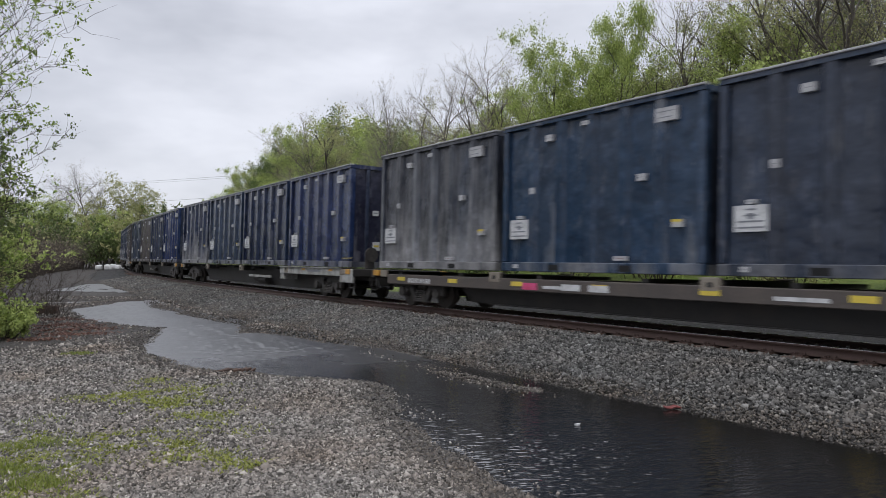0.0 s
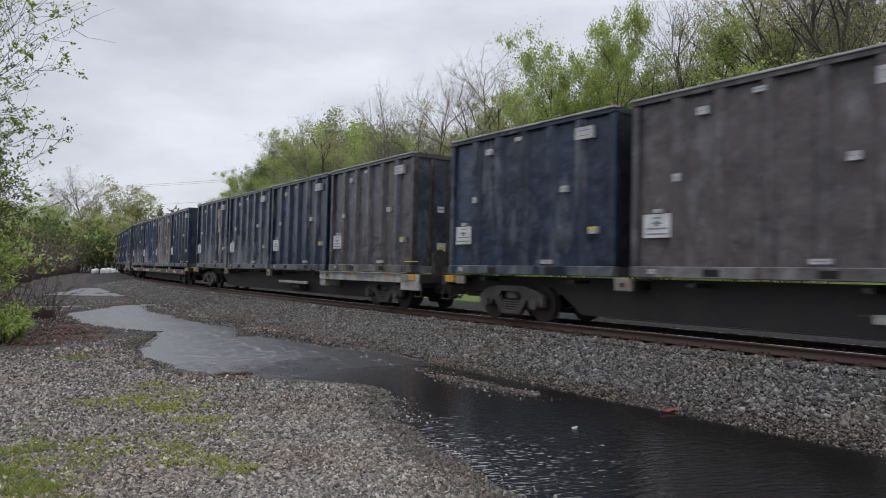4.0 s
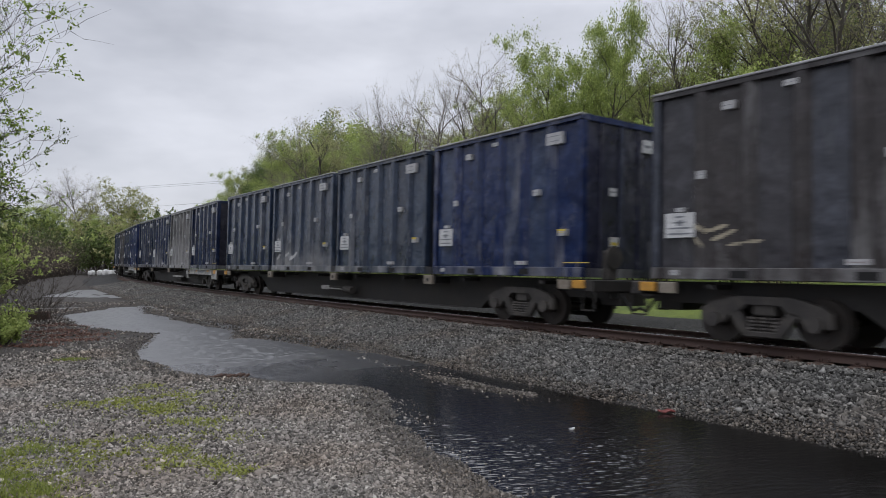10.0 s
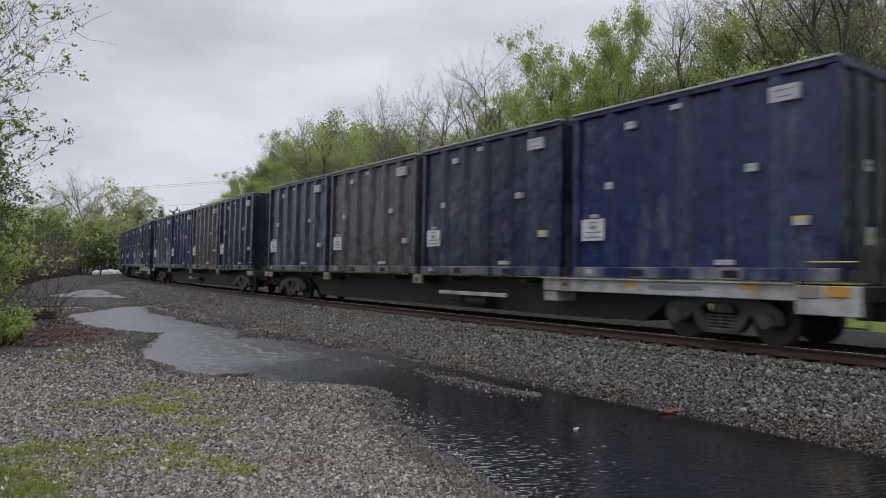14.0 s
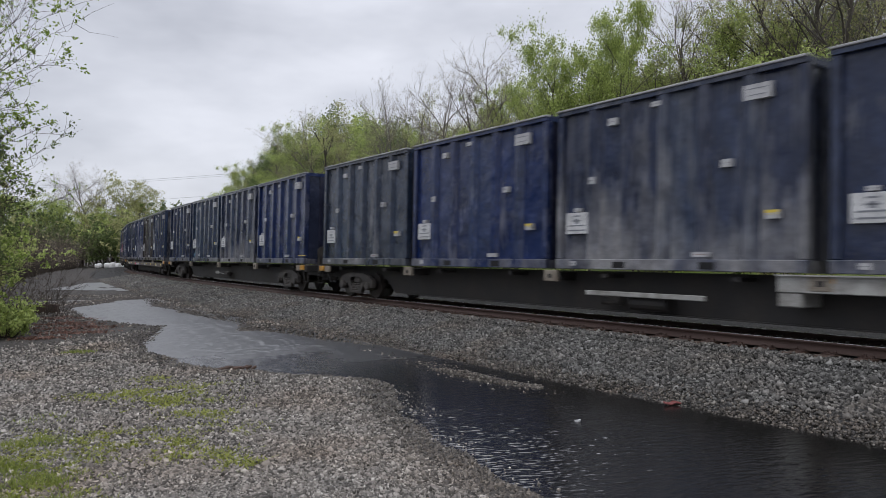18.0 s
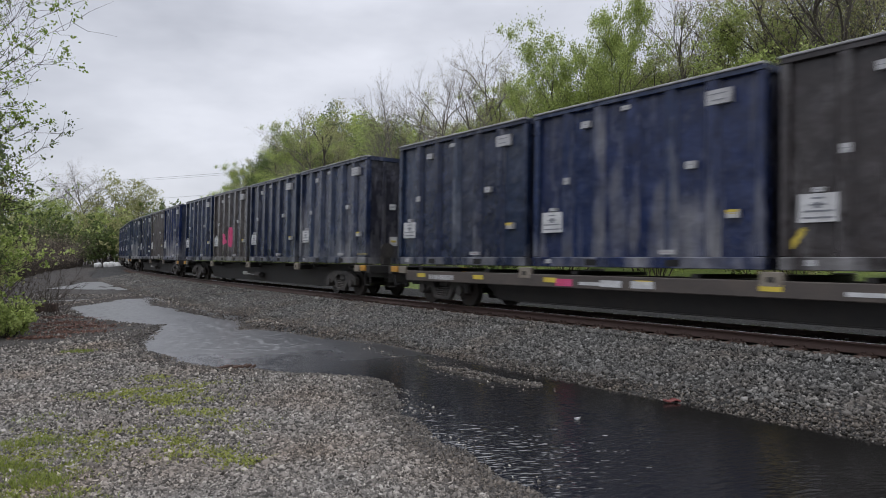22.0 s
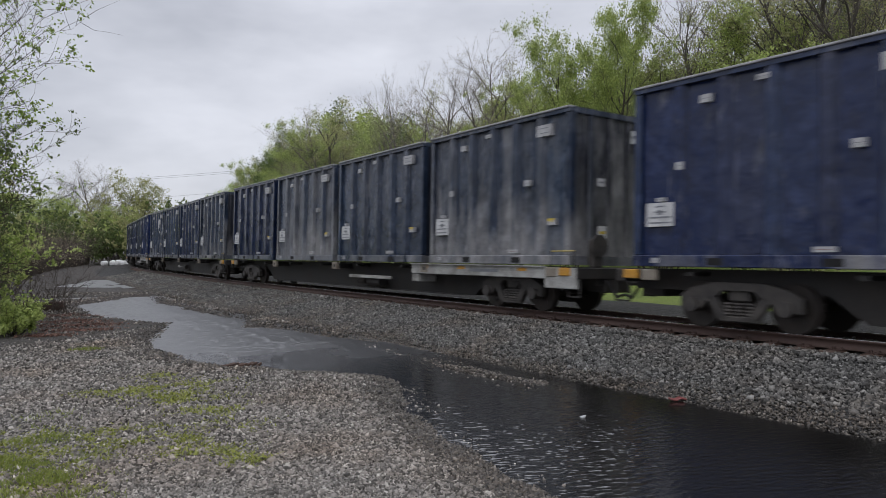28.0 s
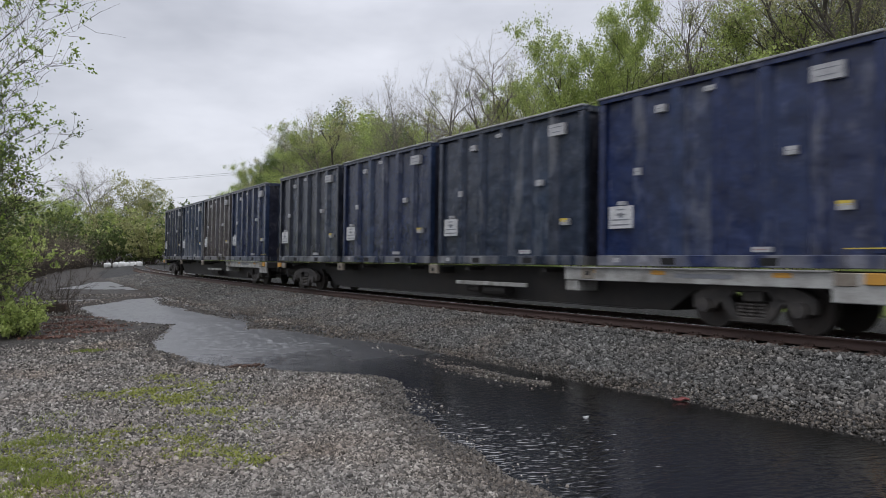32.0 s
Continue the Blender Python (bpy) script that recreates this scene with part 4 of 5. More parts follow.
def build_train():
    rng = random.Random(5)
    made = {}
    first = container()
    cars = []
    says = {"grey": "a pale grey end sill", "brown": "a long rust-brown side sill", "plain": "a black centre sill"}
    for n in range(CARS):
        kind = KINDS[n]
        if kind in made:
            car = copy_thing(made[kind], Matrix())
        else:
            car = made[kind] = flatcar(kind)[0]
        tagged(car, "long skeleton container flatcar with " + says[kind], "rail car", "flatcars of the train")
        boxes = []
        for i, code in enumerate(LOADS[n]):
            ob = first if n == i == 0 else copy_thing(first, Matrix())
            tagged(ob, NAMES[code] + " weathered steel waste container with white stickers on a flatcar", "container", "containers of the train")
            shade = rng.uniform(0.56, 0.76)
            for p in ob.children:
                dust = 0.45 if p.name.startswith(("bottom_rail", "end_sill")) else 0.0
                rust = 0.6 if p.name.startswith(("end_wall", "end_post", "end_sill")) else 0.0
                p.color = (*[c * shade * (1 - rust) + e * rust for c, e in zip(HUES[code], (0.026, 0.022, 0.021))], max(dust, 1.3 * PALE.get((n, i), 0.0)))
            boxes.append(ob)
        for paint, label, strokes in SPRAYED.get(n, ()):
            spray(boxes[strokes[0]], strokes[1:], paint, label)
        if n == 7:
            beam = next(p for p in car.children if p.name.startswith("side_sill"))
            part("sprayed_mark", boxed(-5.0, -4.5, -1.31, -1.298, 0.68, 0.84), PINK, beam, "bright pink sprayed patch")
            for x in (-3.7, -2.9):
                part("sprayed_mark", boxed(x, x + 0.55, -1.31, -1.298, 0.7, 0.84), WHITE, beam, "white sprayed patch")
        wheels = [w for b in car.children for w in b.children if w.name.startswith("wheelset")]
        cars.append((n, car, boxes, wheels))
    return cars


def car_pose(n, t):
    mid = travel(t) + n * CAR_PITCH + 12.068 + SLACK[n][0]
    x0, y0, _ = along(mid - 9.7)
    x1, y1, _ = along(mid + 9.7)
    return pose((x0 + x1) / 2, (y0 + y1) / 2, 0, -math.degrees(CANT), 0, math.degrees(math.atan2(y1 - y0, x1 - x0)))


TRAIN = build_train()


def motions():
    """The train rolls past; its wheels turn while they run by the camera."""
    times = [float(t) for t in range(33)]
    for n, car, boxes, wheels in TRAIN:
        path = [(t, car_pose(n, t)) for t in times]
        walk(car, path)
        for i, ob in enumerate(boxes):
            walk(ob, [(t, m @ pose((i - 1.5) * SLACK[n][1], 0, LOW)) for t, m in path])
        for w in wheels:
            x, z = w.location.x, w.location.z
            away = n * CAR_PITCH + 12.1 + w.parent.location.x + x
            near = [k / 30 for k in range(961) if -28 < travel(k / 30) + away < 17]
            if len(near) < 2:
                continue
            t0, t1 = near[0], near[-1]
            turns = [(t, math.degrees((travel(t) - travel(t0)) / WHEEL_R)) for t in near]
            rows = [(t, pose(x, 0, z, 0, a % 360, 0)) for t, a in turns]
            if t0 > 0:
                rows.insert(0, (0.0, rows[0][1]))
            if t1 < 32:
                rows.append((32.0, rows[-1][1]))
            walk(w, rows)

# ---- trees ----
def grow(seed, height, spread, limbs, lean=0.1, start=0.25, twigs=5, stout=1.0, reach=0.27, rise=0.0, wide=0.75, boughs=5):
    """Branches of a tree as (from, to, radius, radius) and the ends of its twigs."""
    rng = np.random.default_rng(seed)
    rods, tips = [], []

    def shoot(p, d, length, r, level):
        n = 3 if level else 6
        here = p
        pts = [here]
        for k in range(n):
            d = d + rng.normal(0, 0.10 + 0.06 * level, 3) + np.array([0, 0, 0.035 if level else 0.02])
            d = d / np.linalg.norm(d)
            nxt = here + d * length / n
            f0, f1 = 1 - k / n * (0.75 if level else 0.8), 1 - (k + 1) / n * (0.75 if level else 0.8)
            rods.append((here, nxt, r * f0, r * f1))
            here = nxt
            pts.append(here)
        if level >= 3:
            tips.append(here)
            tips.append((pts[-2] + here) / 2)
            return
        kids = limbs if level == 0 else (boughs if level == 1 else twigs)
        for k in range(kids):
            u = (start + (1 - start) * (k + 0.5) / kids) if level == 0 else (0.3 + 0.7 * (k + rng.uniform(0.3, 0.9)) / kids)
            q = u * n
            i = min(n - 1, int(q))
            at = pts[i] + (pts[i + 1] - pts[i]) * (q - i)
            az = k * 2.4 + rng.uniform(-0.5, 0.5) if level == 0 else rng.uniform(0, 6.28)
            out = np.array([math.cos(az), math.sin(az), 0])
            if level == 0:
                dd = out * spread + np.array([0, 0, 0.5 + 0.45 * u])
                ln = height * reach * (1 - 0.6 * abs(u - 0.5)) * rng.uniform(0.75, 1.15)
            else:
                dd = d * 0.8 + out * wide + np.array([0, 0, rng.uniform(-0.25, 0.4) + rise])
                ln = length * rng.uniform(0.42, 0.62)
            shoot(at, dd / np.linalg.norm(dd), ln, max(0.006, r * (0.42 if level == 0 else 0.45) * (1 - 0.5 * u)), level + 1)
        tips.append(here)

    shoot(np.zeros(3), np.array([rng.normal(0, lean), rng.normal(0, lean), 1.0]), height * 0.86, (height * 0.013 + 0.04) * stout, 0)
    return rods, np.array(tips)


def rods_mesh(name, rods, sides=5):
    a, b = np.array([r[0] for r in rods]), np.array([r[1] for r in rods])
    ra, rb = np.array([r[2] for r in rods]), np.array([r[3] for r in rods])
    d = b - a
    d /= np.linalg.norm(d, axis=1, keepdims=True) + 1e-9
    side = np.cross(d, np.where(np.abs(d[:, 2:]) > 0.9, [[1.0, 0, 0]], [[0, 0, 1.0]]))
    side /= np.linalg.norm(side, axis=1, keepdims=True) + 1e-9
    up = np.cross(side, d)
    ang = np.arange(sides) * 2 * np.pi / sides
    ring = side[:, None] * np.cos(ang)[None, :, None] + up[:, None] * np.sin(ang)[None, :, None]
    v = np.concatenate([a[:, None] + ring * ra[:, None, None], b[:, None] + ring * rb[:, None, None]], 1)
    k = np.arange(sides)
    f = np.stack([k, (k + 1) % sides, (k + 1) % sides + sides, k + sides], 1)
    f = (np.arange(len(a)) * 2 * sides)[:, None, None] + f[None]
    return fast_mesh(name, v.reshape(-1, 3), f.reshape(-1, 4), True)


def leaves_mesh(name, tips, per, size, scatter, seed):
    """Small bent leaves in loose clumps round the twigs' ends."""
    rng = np.random.default_rng(seed)
    count = np.round(rng.exponential(per, len(tips)) * (rng.uniform(0, 1, len(tips)) < 0.7) * 1.35).astype(int)
    c = np.repeat(tips, count, 0)
    c = c + rng.normal(0, scatter, c.shape) * rng.uniform(0.3, 1.0, (len(c), 1))
    n = len(c)
    u = rng.normal(size=(n, 3))
    u /= np.linalg.norm(u, axis=1, keepdims=True)
    w = np.cross(u, rng.normal(size=(n, 3)))
    w /= np.linalg.norm(w, axis=1, keepdims=True)
    s = size * rng.uniform(0.6, 1.4, (n, 1))
    v = np.stack([c - u * s * 0.6, c + w * s * 0.33, c + u * s * 0.6, c - w * s * 0.33], 1)
    f = np.arange(n * 4).reshape(n, 4)
    return fast_mesh(name, v.reshape(-1, 3), f)


def tree_kind(seed, height, spread, limbs, per, size, scatter, leaf, bark, label, **kw):
    root = new("tree")
    rods, tips = grow(seed, height, spread, limbs, **kw)
    part_of("trunk", rods_mesh("trunk", rods), bark, root, "bare trunk with limbs and twigs")
    if per:
        part_of("crown", leaves_mesh("crown", tips, per, size, scatter, seed), leaf, root, "loose crown of small spring leaves")
    TALL.append(float(tips[:, 2].max()))
    return tagged(root, label, "tree")


TALL = []
# How high the wood's edge stands over the eye, by bearing, in degrees.
CREST = [(-20, 4.6), (-17.4, 5.7), (-15, 7.8), (-12.5, 9.2), (-10.2, 10.2), (-7.5, 11.2), (-3.9, 10.9), (0.7, 10.9), (4.9, 11.8), (8.1, 13.6), (12.5, 14.5), (15.8, 14.2), (18.2, 15.5), (22.6, 18), (33, 20.5)]
# Single trees that stand out over the wood: kind, bearing, distance, top over the eye in degrees, width.
SINGLES = [(3, -10.4, 57, 11.9, 1.25), (1, -8.9, 58, 11.0, 1.0), (3, -5.6, 48, 13.4, 0.75), (3, -4.2, 46, 14.8, 0.75), (4, -1.9, 45, 13.6, 0.95), (3, 1.9, 43, 17.0, 1.15), (3, 0.2, 44, 15.2, 0.9), (4, 4.3, 42, 14.9, 0.85),
           (4, 5.9, 39.5, 14.6, 0.9), (0, 9.4, 37.0, 17.4, 0.72), (0, 11.4, 38.5, 17.4, 0.72), (0, 13.0, 35.5, 20.4, 0.6), (4, 16.4, 36, 16.6, 0.8), (4, 18.6, 37, 19.0, 0.85), (3, 20.4, 38, 20.6, 0.9), (4, 22.5, 36, 21.4, 0.9),
           (1, 24.2, 37, 20.5, 0.9), (4, 25.6, 35, 24.0, 0.9), (3, 27.0, 36, 24.5, 0.9), (4, 28.4, 34, 25.0, 0.95), (4, 30.2, 33, 26.5, 1.0), (3, 31.6, 33, 25.0, 0.9)]
# Trees beyond the bend of the track: kind, bearing, distance, height, width.
BEYOND = [(3, -27.3, 155, 21.6, 1.2), (3, -28.6, 157, 18.5, 1.1), (6, -25.2, 155, 18.6, 1.2), (6, -23.9, 156, 17.0, 1.2), (4, -26.3, 158, 17.6, 1.2), (6, -22.9, 158, 13.5, 1.1), (0, -29.0, 150, 13.5, 1.5), (0, -27.2, 148, 11.0, 1.6),
          (2, -25.4, 147, 9.5, 1.6), (2, -23.9, 146, 9.0, 1.5), (2, -26.5, 146, 10.5, 1.5), (0, -30.5, 149, 14.0, 1.5), (2, -22.8, 150, 8.5, 1.4)]


def woods():
    rng = random.Random(11)
    kinds = [tree_kind(1, 14, 0.75, 16, 28, 0.115, 0.36, LEAF_BRIGHT, BARK, "deciduous tree in bright spring leaf on the slope", lean=0.03, twigs=6, rise=0.1, reach=0.33),
             tree_kind(2, 13, 0.8, 14, 11, 0.1, 0.3, LEAF_OLIVE, BARK, "tall tree with olive-green young leaves on the slope", lean=0.05),
             tree_kind(3, 12, 1.0, 12, 18, 0.12, 0.36, LEAF_DARK, BARK, "dense dark-green tree on the slope"),
             tree_kind(4, 14, 0.7, 16, 3.0, 0.05, 0.16, LEAF_PALE, BARK_PALE, "nearly bare pale-barked tree with buds on the slope", lean=0.03, start=0.3, twigs=7, boughs=8, reach=0.34, rise=0.12, wide=0.7),
             tree_kind(5, 15, 0.65, 13, 7, 0.09, 0.22, LEAF_OLIVE, BARK, "sparse tree with opening buds on the slope", lean=0.04, twigs=6, reach=0.32, rise=0.18, wide=0.65),
             tree_kind(6, 9, 1.1, 12, 15, 0.12, 0.38, LEAF_BRIGHT, BARK, "low broad tree in bright green leaf on the slope", start=0.08),
             tree_kind(7, 13, 0.95, 16, 9, 0.17, 0.34, LEAF_OLIVE, BARK, "round-crowned tree in pale olive bud beyond the bend", lean=0.02, start=0.2, twigs=6, reach=0.34, rise=0.08)]
    fresh = set()

    def plant(k, x, y, z, high, turn, wide=1.0):
        f = high / TALL[k]
        m = pose(x, y, z, 0, 0, turn) @ Matrix.Diagonal((f * wide, f * wide, f, 1))
        if k in fresh:
            ob = copy_thing(kinds[k], m)
            ob.matrix_basis = m
        else:
            fresh.add(k)
            kinds[k].matrix_basis = m

    def crest(x, y):
        return math.tan(radians(float(np.interp(math.degrees(math.atan2(x, y)), [c[0] for c in CREST], [c[1] for c in CREST])))) * math.hypot(x, y) + EYE

    def slope(off):
        return float(np.interp(-off, [3.6, 4.6, 6, 8, 11, 15, 20, 27, 36, 48], [-0.7, -0.35, -0.2, 0.05, 0.5, 1.0, 1.7, 2.4, 3.0, 3.2])) - 0.15
    for k, bearing, far, top, wide in SINGLES:
        x, y = far * math.sin(radians(bearing)), far * math.cos(radians(bearing))
        s, o = track_coords([x], [y])
        z = slope(o[0])
        plant(k, x, y, z, math.tan(radians(top)) * far + EYE - z, k * 71 + x * 50, wide)
    for k, bearing, far, high, wide in BEYOND:
        plant(k, far * math.sin(radians(bearing)), far * math.cos(radians(bearing)), FLAT - 0.1, high, bearing * 37, wide)
    for i in range(136):
        s = -104 + i * 1.05 + rng.uniform(-1, 1)
        row = i % 3
        off = -(11.5 + row * 6.0 + rng.uniform(0, 4.5))
        x, y = beside(s, off)
        k = rng.choice(([0, 0, 2, 1, 0, 4, 5, 4, 2] if row else [5, 0, 2, 0, 5, 1]) if s < 4 else [0, 1, 4, 4, 4, 3])
        z = slope(off)
        plant(k, x, y, z, (crest(x, y) - z) * rng.uniform(0.82, 1.02) * (0.76 if row == 0 else 1), rng.uniform(0, 360), rng.uniform(0.9, 1.2))
    for i in range(40):
        x = -98 + i * 1.45 + rng.uniform(-2, 2)
        y = 128 + rng.uniform(0, 36) + min(0, 60 + x) * 0.8
        s, o = track_coords([x], [y])
        if o[0] < 8:
            continue
        plant(rng.choice([0, 1, 2, 4, 5, 2, 1]), x, y, FLAT - 0.1, rng.uniform(8, 11), rng.uniform(0, 360), 1.15)


woods()

# ---- loose stones ----
def bank_height(o):
    return np.interp(o, [1.75, 2.3, 3.4, 4.35, 4.75], [-0.2, -0.25, -0.40, -0.52, -0.62])


def gravel():
    rng = np.random.default_rng(21)
    y = 1 / rng.uniform(1 / 36, 1 / 4.3, 260000)
    x = y * rng.uniform(-0.68, 0.34, len(y))
    s, o = track_coords(x, y)
    z = land(x, y)
    keep = (o > 4.6) & (z > POOL - 0.025) & (x < np.where(y > 8.6, 1.5, 2.2))
    # bare brown soil shows by the brush
    bare = np.clip(1.6 - np.hypot((x + 10.4) / 2.6, (y - 19.0) / 4.0), 0, 0.85) + 0.3 * ripple(x, y, 1.6, 8)
    luck = np.random.default_rng(9).uniform(0, 1, len(x))
    keep &= luck > bare
    x, y, z, luck = x[keep], y[keep], z[keep], luck[keep]
    size = np.interp(np.hypot(x, y), [4, 8, 14, 25], [0.027, 0.03, 0.038, 0.05])
    wet = basin(x, y) + 0.25 * ripple(x, y, 2.2, 15) + 0.5 * luck > -0.08
    spot = np.stack([x, y, z + 0.004 + 0.014 * np.random.default_rng(10).uniform(0, 1, len(x))], 1)
    ob = stones("loose_gravel", spot[~wet], size[~wet], 23, GRAVEL, 0.6)
    tagged(ob, "loose pale grey crushed stones on the ground", "gravel", kind="stuff")
    ob = stones("wet_gravel", spot[wet], size[wet], 24, WETSTONE, 0.6)
    tagged(ob, "dark wet crushed stones round the puddle", "gravel", kind="stuff")
    # single stones that stand out of the shallows: along the bar, the spit and the near edge
    rng = np.random.default_rng(25)
    spot, size = [], []
    for ax, ay, bx, by, wide, n in ((-1.9, 15.4, 0.2, 12.3, 0.16, 150), (-0.6, 13.4, 1.5, 10.2, 0.17, 480), (-0.7, 10.1, -0.1, 8.9, 0.12, 140), (-0.5, 8.5, 0.95, 6.1, 0.14, 160), (-1.3, 11.2, -0.5, 10.2, 0.15, 160)):
        u = rng.uniform(0, 1, n)
        x, y = ax + (bx - ax) * u + rng.normal(0, wide, n), ay + (by - ay) * u + rng.normal(0, wide, n)
        spot.append(np.stack([x, y, np.maximum(land(x, y), POOL - 0.006 + rng.uniform(-0.005, 0.005, n))], 1))
        size.append(rng.uniform(0.012, 0.03, n))
    ob = stones("shallow_stones", np.concatenate(spot), np.concatenate(size), 26, GRAVEL, 0.7)
    tagged(ob, "pale small stones standing out of the shallow water", "gravel", kind="stuff")


def ballast():
    rng = np.random.default_rng(31)
    s = np.concatenate([rng.uniform(-12, 15.5, 110000), rng.uniform(-48, -12, 42000)])
    o = np.maximum(rng.uniform(1.1, 4.85, len(s)), rng.uniform(1.0, 1.5, len(s)))
    inner = rng.uniform(0, 1, len(s)) < 0.14
    o = np.where(inner, rng.uniform(-1.6, 0.68, len(s)), o)
    x, y = beside(s, o)
    z = bank_height(o) + rng.uniform(0, 0.026, len(s)) + np.where(o < 1.75, 0.03, 0.0)
    foot = o + 0.35 * ripple(x, y, 1.4, 16) + rng.uniform(-0.3, 0.3, len(s)) > 3.95
    size = np.interp(s, [-48, -12, 6], [0.07, 0.05, 0.042]) * np.where(foot, 0.75, 1.0)
    spot = np.stack([x, y, z + 0.006], 1)
    keep = z > POOL - 0.03
    ob = stones("ballast_stones", spot[keep & ~foot], size[keep & ~foot], 32, BALLAST, 0.7)
    tagged(ob, "loose grey crushed ballast stones beside the rail", "ballast", kind="stuff")
    ob = stones("ballast_foot", spot[keep & foot], size[keep & foot], 33, WETSTONE, 0.7)
    tagged(ob, "small damp brown-grey stones at the foot of the bank", "ballast", kind="stuff")


def ties():
    track = new("track_ties")
    tagged(track, "dark creosoted wooden ties under the rails", "railroad ties", kind="structure")
    me = bpy.data.meshes.new("tie")
    bm = boxed(-0.115, 0.115, -1.3, 1.3, -0.18, 0.0, 0.01)
    bm.to_mesh(me)
    bm.free()
    plate = bpy.data.meshes.new("tie_plate")
    bm = boxed(-0.1, 0.1, -1.0, -0.66, 0.0, 0.016)
    for px, py in ((-0.06, -0.86), (0.06, -0.86), (-0.06, -0.95)):
        box(bm, px - 0.014, px + 0.014, py - 0.014, py + 0.014, 0.014, 0.05)
    bm.to_mesh(plate)
    bm.free()
    for i in range(150):
        s = -62 + i * 0.54
        x, y, a = along(s)
        t = part_of("tie", me, TIE, track)
        if 100 < i < 141:
            part_of("tie_plate", plate, RAIL, t, "rusty tie plate with spikes")
        t.matrix_basis = pose(x, y, -0.174, -math.degrees(CANT), 0, -math.degrees(a) + ((i * 37) % 7 - 3) * 0.5)


# ---- low growth, brush and litter ----
def tufts(name, spots, material, blade, width, seed, label, lean=0.5):
    """Short upright blades round spots (x, y, radius, count)."""
    rng = np.random.default_rng(seed)
    vs = []
    for x, y, r, n in spots:
        a, q = rng.uniform(0, 6.28, n), r * np.sqrt(rng.uniform(0, 1, n)) * rng.uniform(0.4, 1.2, n)
        px, py = x + q * np.cos(a) * 1.5, y + q * np.sin(a)
        pz = land(px, py) + 0.014
        ok = ripple(px, py, 6.0, seed) + 0.6 * ripple(px, py, 25.0, seed + 1) > -0.05
        px, py, pz = px[ok], py[ok], pz[ok]
        n = len(px)
        b = rng.uniform(0, 6.28, n)
        h = blade * rng.uniform(0.4, 1.2, n)
        ux, uy = np.cos(b) * width, np.sin(b) * width
        lx, ly = rng.normal(0, lean, n) * h, rng.normal(0, lean, n) * h
        base = np.stack([px, py, pz], 1)
        side = np.stack([ux, uy, np.zeros(n)], 1)
        up = np.stack([lx, ly, h], 1)
        vs.append(np.stack([base - side, base + side, base + up * 0.7 + side * 0.7, base + up], 1).reshape(-1, 3))
    v = np.concatenate(vs)
    ob = part_of(name, fast_mesh(name, v, np.arange(len(v)).reshape(-1, 4)), material)
    return tagged(ob, label, "ground cover", kind="stuff")


def bush(name, x, y, high, wide, stems, per, size, leaf, label, seed, bare=False):
    """A many-stemmed shrub of thin forking stems."""
    rng = np.random.default_rng(seed)
    rods, tips = [], []
    for k in range(stems):
        az = rng.uniform(0, 6.28)
        p = np.array([math.cos(az), math.sin(az), 0]) * wide * 0.2 * rng.uniform(0, 1)
        d = np.array([math.cos(az) * wide / high * rng.uniform(0.2, 0.9), math.sin(az) * wide / high * rng.uniform(0.2, 0.9), 1.0])
        d /= np.linalg.norm(d)
        ln = high * rng.uniform(0.55, 1.05)
        r = 0.006 + 0.004 * ln
        for i in range(6):
            d = d + rng.normal(0, 0.13, 3)
            d /= np.linalg.norm(d)
            q = p + d * ln / 6
            rods.append((p, q, r * (1 - i / 7), r * (1 - (i + 1) / 7)))
            p = q
            for _ in range(2 if i else 0):
                e = d + rng.normal(0, 0.6, 3)
                e /= np.linalg.norm(e)
                w = q + e * ln * rng.uniform(0.08, 0.22)
                rods.append((q, w, r * 0.4, 0.004))
                tips.append(w)
                e2 = e + rng.normal(0, 0.5, 3)
                w2 = w + e2 / np.linalg.norm(e2) * ln * 0.1
                rods.append((w, w2, 0.004, 0.003))
                tips.append(w2)
    root = new(name)
    root.location = (x, y, float(land(np.array([x]), np.array([y]))[0]) - 0.02)
    part_of("branchwork", rods_mesh("branchwork", rods, 4), TWIG, root, "thin brown stems and twigs")
    if per:
        part_of("foliage", leaves_mesh("foliage", np.array(tips), per, size, size * 0.8, seed), leaf, root, "small fresh leaves")
    return tagged(root, label, "shrub")


gravel()
ballast()
ties()
tufts("moss_patches", [(-4.0, 10.6, 0.7, 800), (-3.5, 9.4, 0.6, 600), (-2.7, 8.0, 0.6, 600), (-3.4, 7.3, 0.6, 800), (-4.3, 10.3, 0.6, 1500), (-3.8, 9.7, 0.45, 1000), (-3.6, 7.8, 0.45, 1200), (-2.9, 7.5, 0.35, 700), (-2.4, 7.0, 0.4, 900), (-3.1, 8.9, 0.4, 700), (-4.9, 10.0, 0.4, 500),
                       (-4.8, 11.4, 0.3, 400), (-1.9, 6.7, 0.3, 500), (-4.2, 6.8, 0.6, 2200), (-4.6, 7.6, 0.5, 1500), (-3.6, 6.1, 0.5, 1500)], MOSS, 0.036, 0.012, 41,
      "yellow-green moss creeping between the stones", 1.2)
tufts("grass_patches", [(-3.9, 6.4, 0.6, 900), (-3.4, 5.7, 0.5, 900), (-4.2, 6.8, 0.5, 1800), (-4.6, 7.6, 0.45, 1100), (-3.6, 6.1, 0.4, 1200), (-4.9, 8.6, 0.3, 200), (-7.6, 14.6, 0.25, 350)], BLADE, 0.06, 0.006, 42,
      "short fresh green grass growing through the gravel")
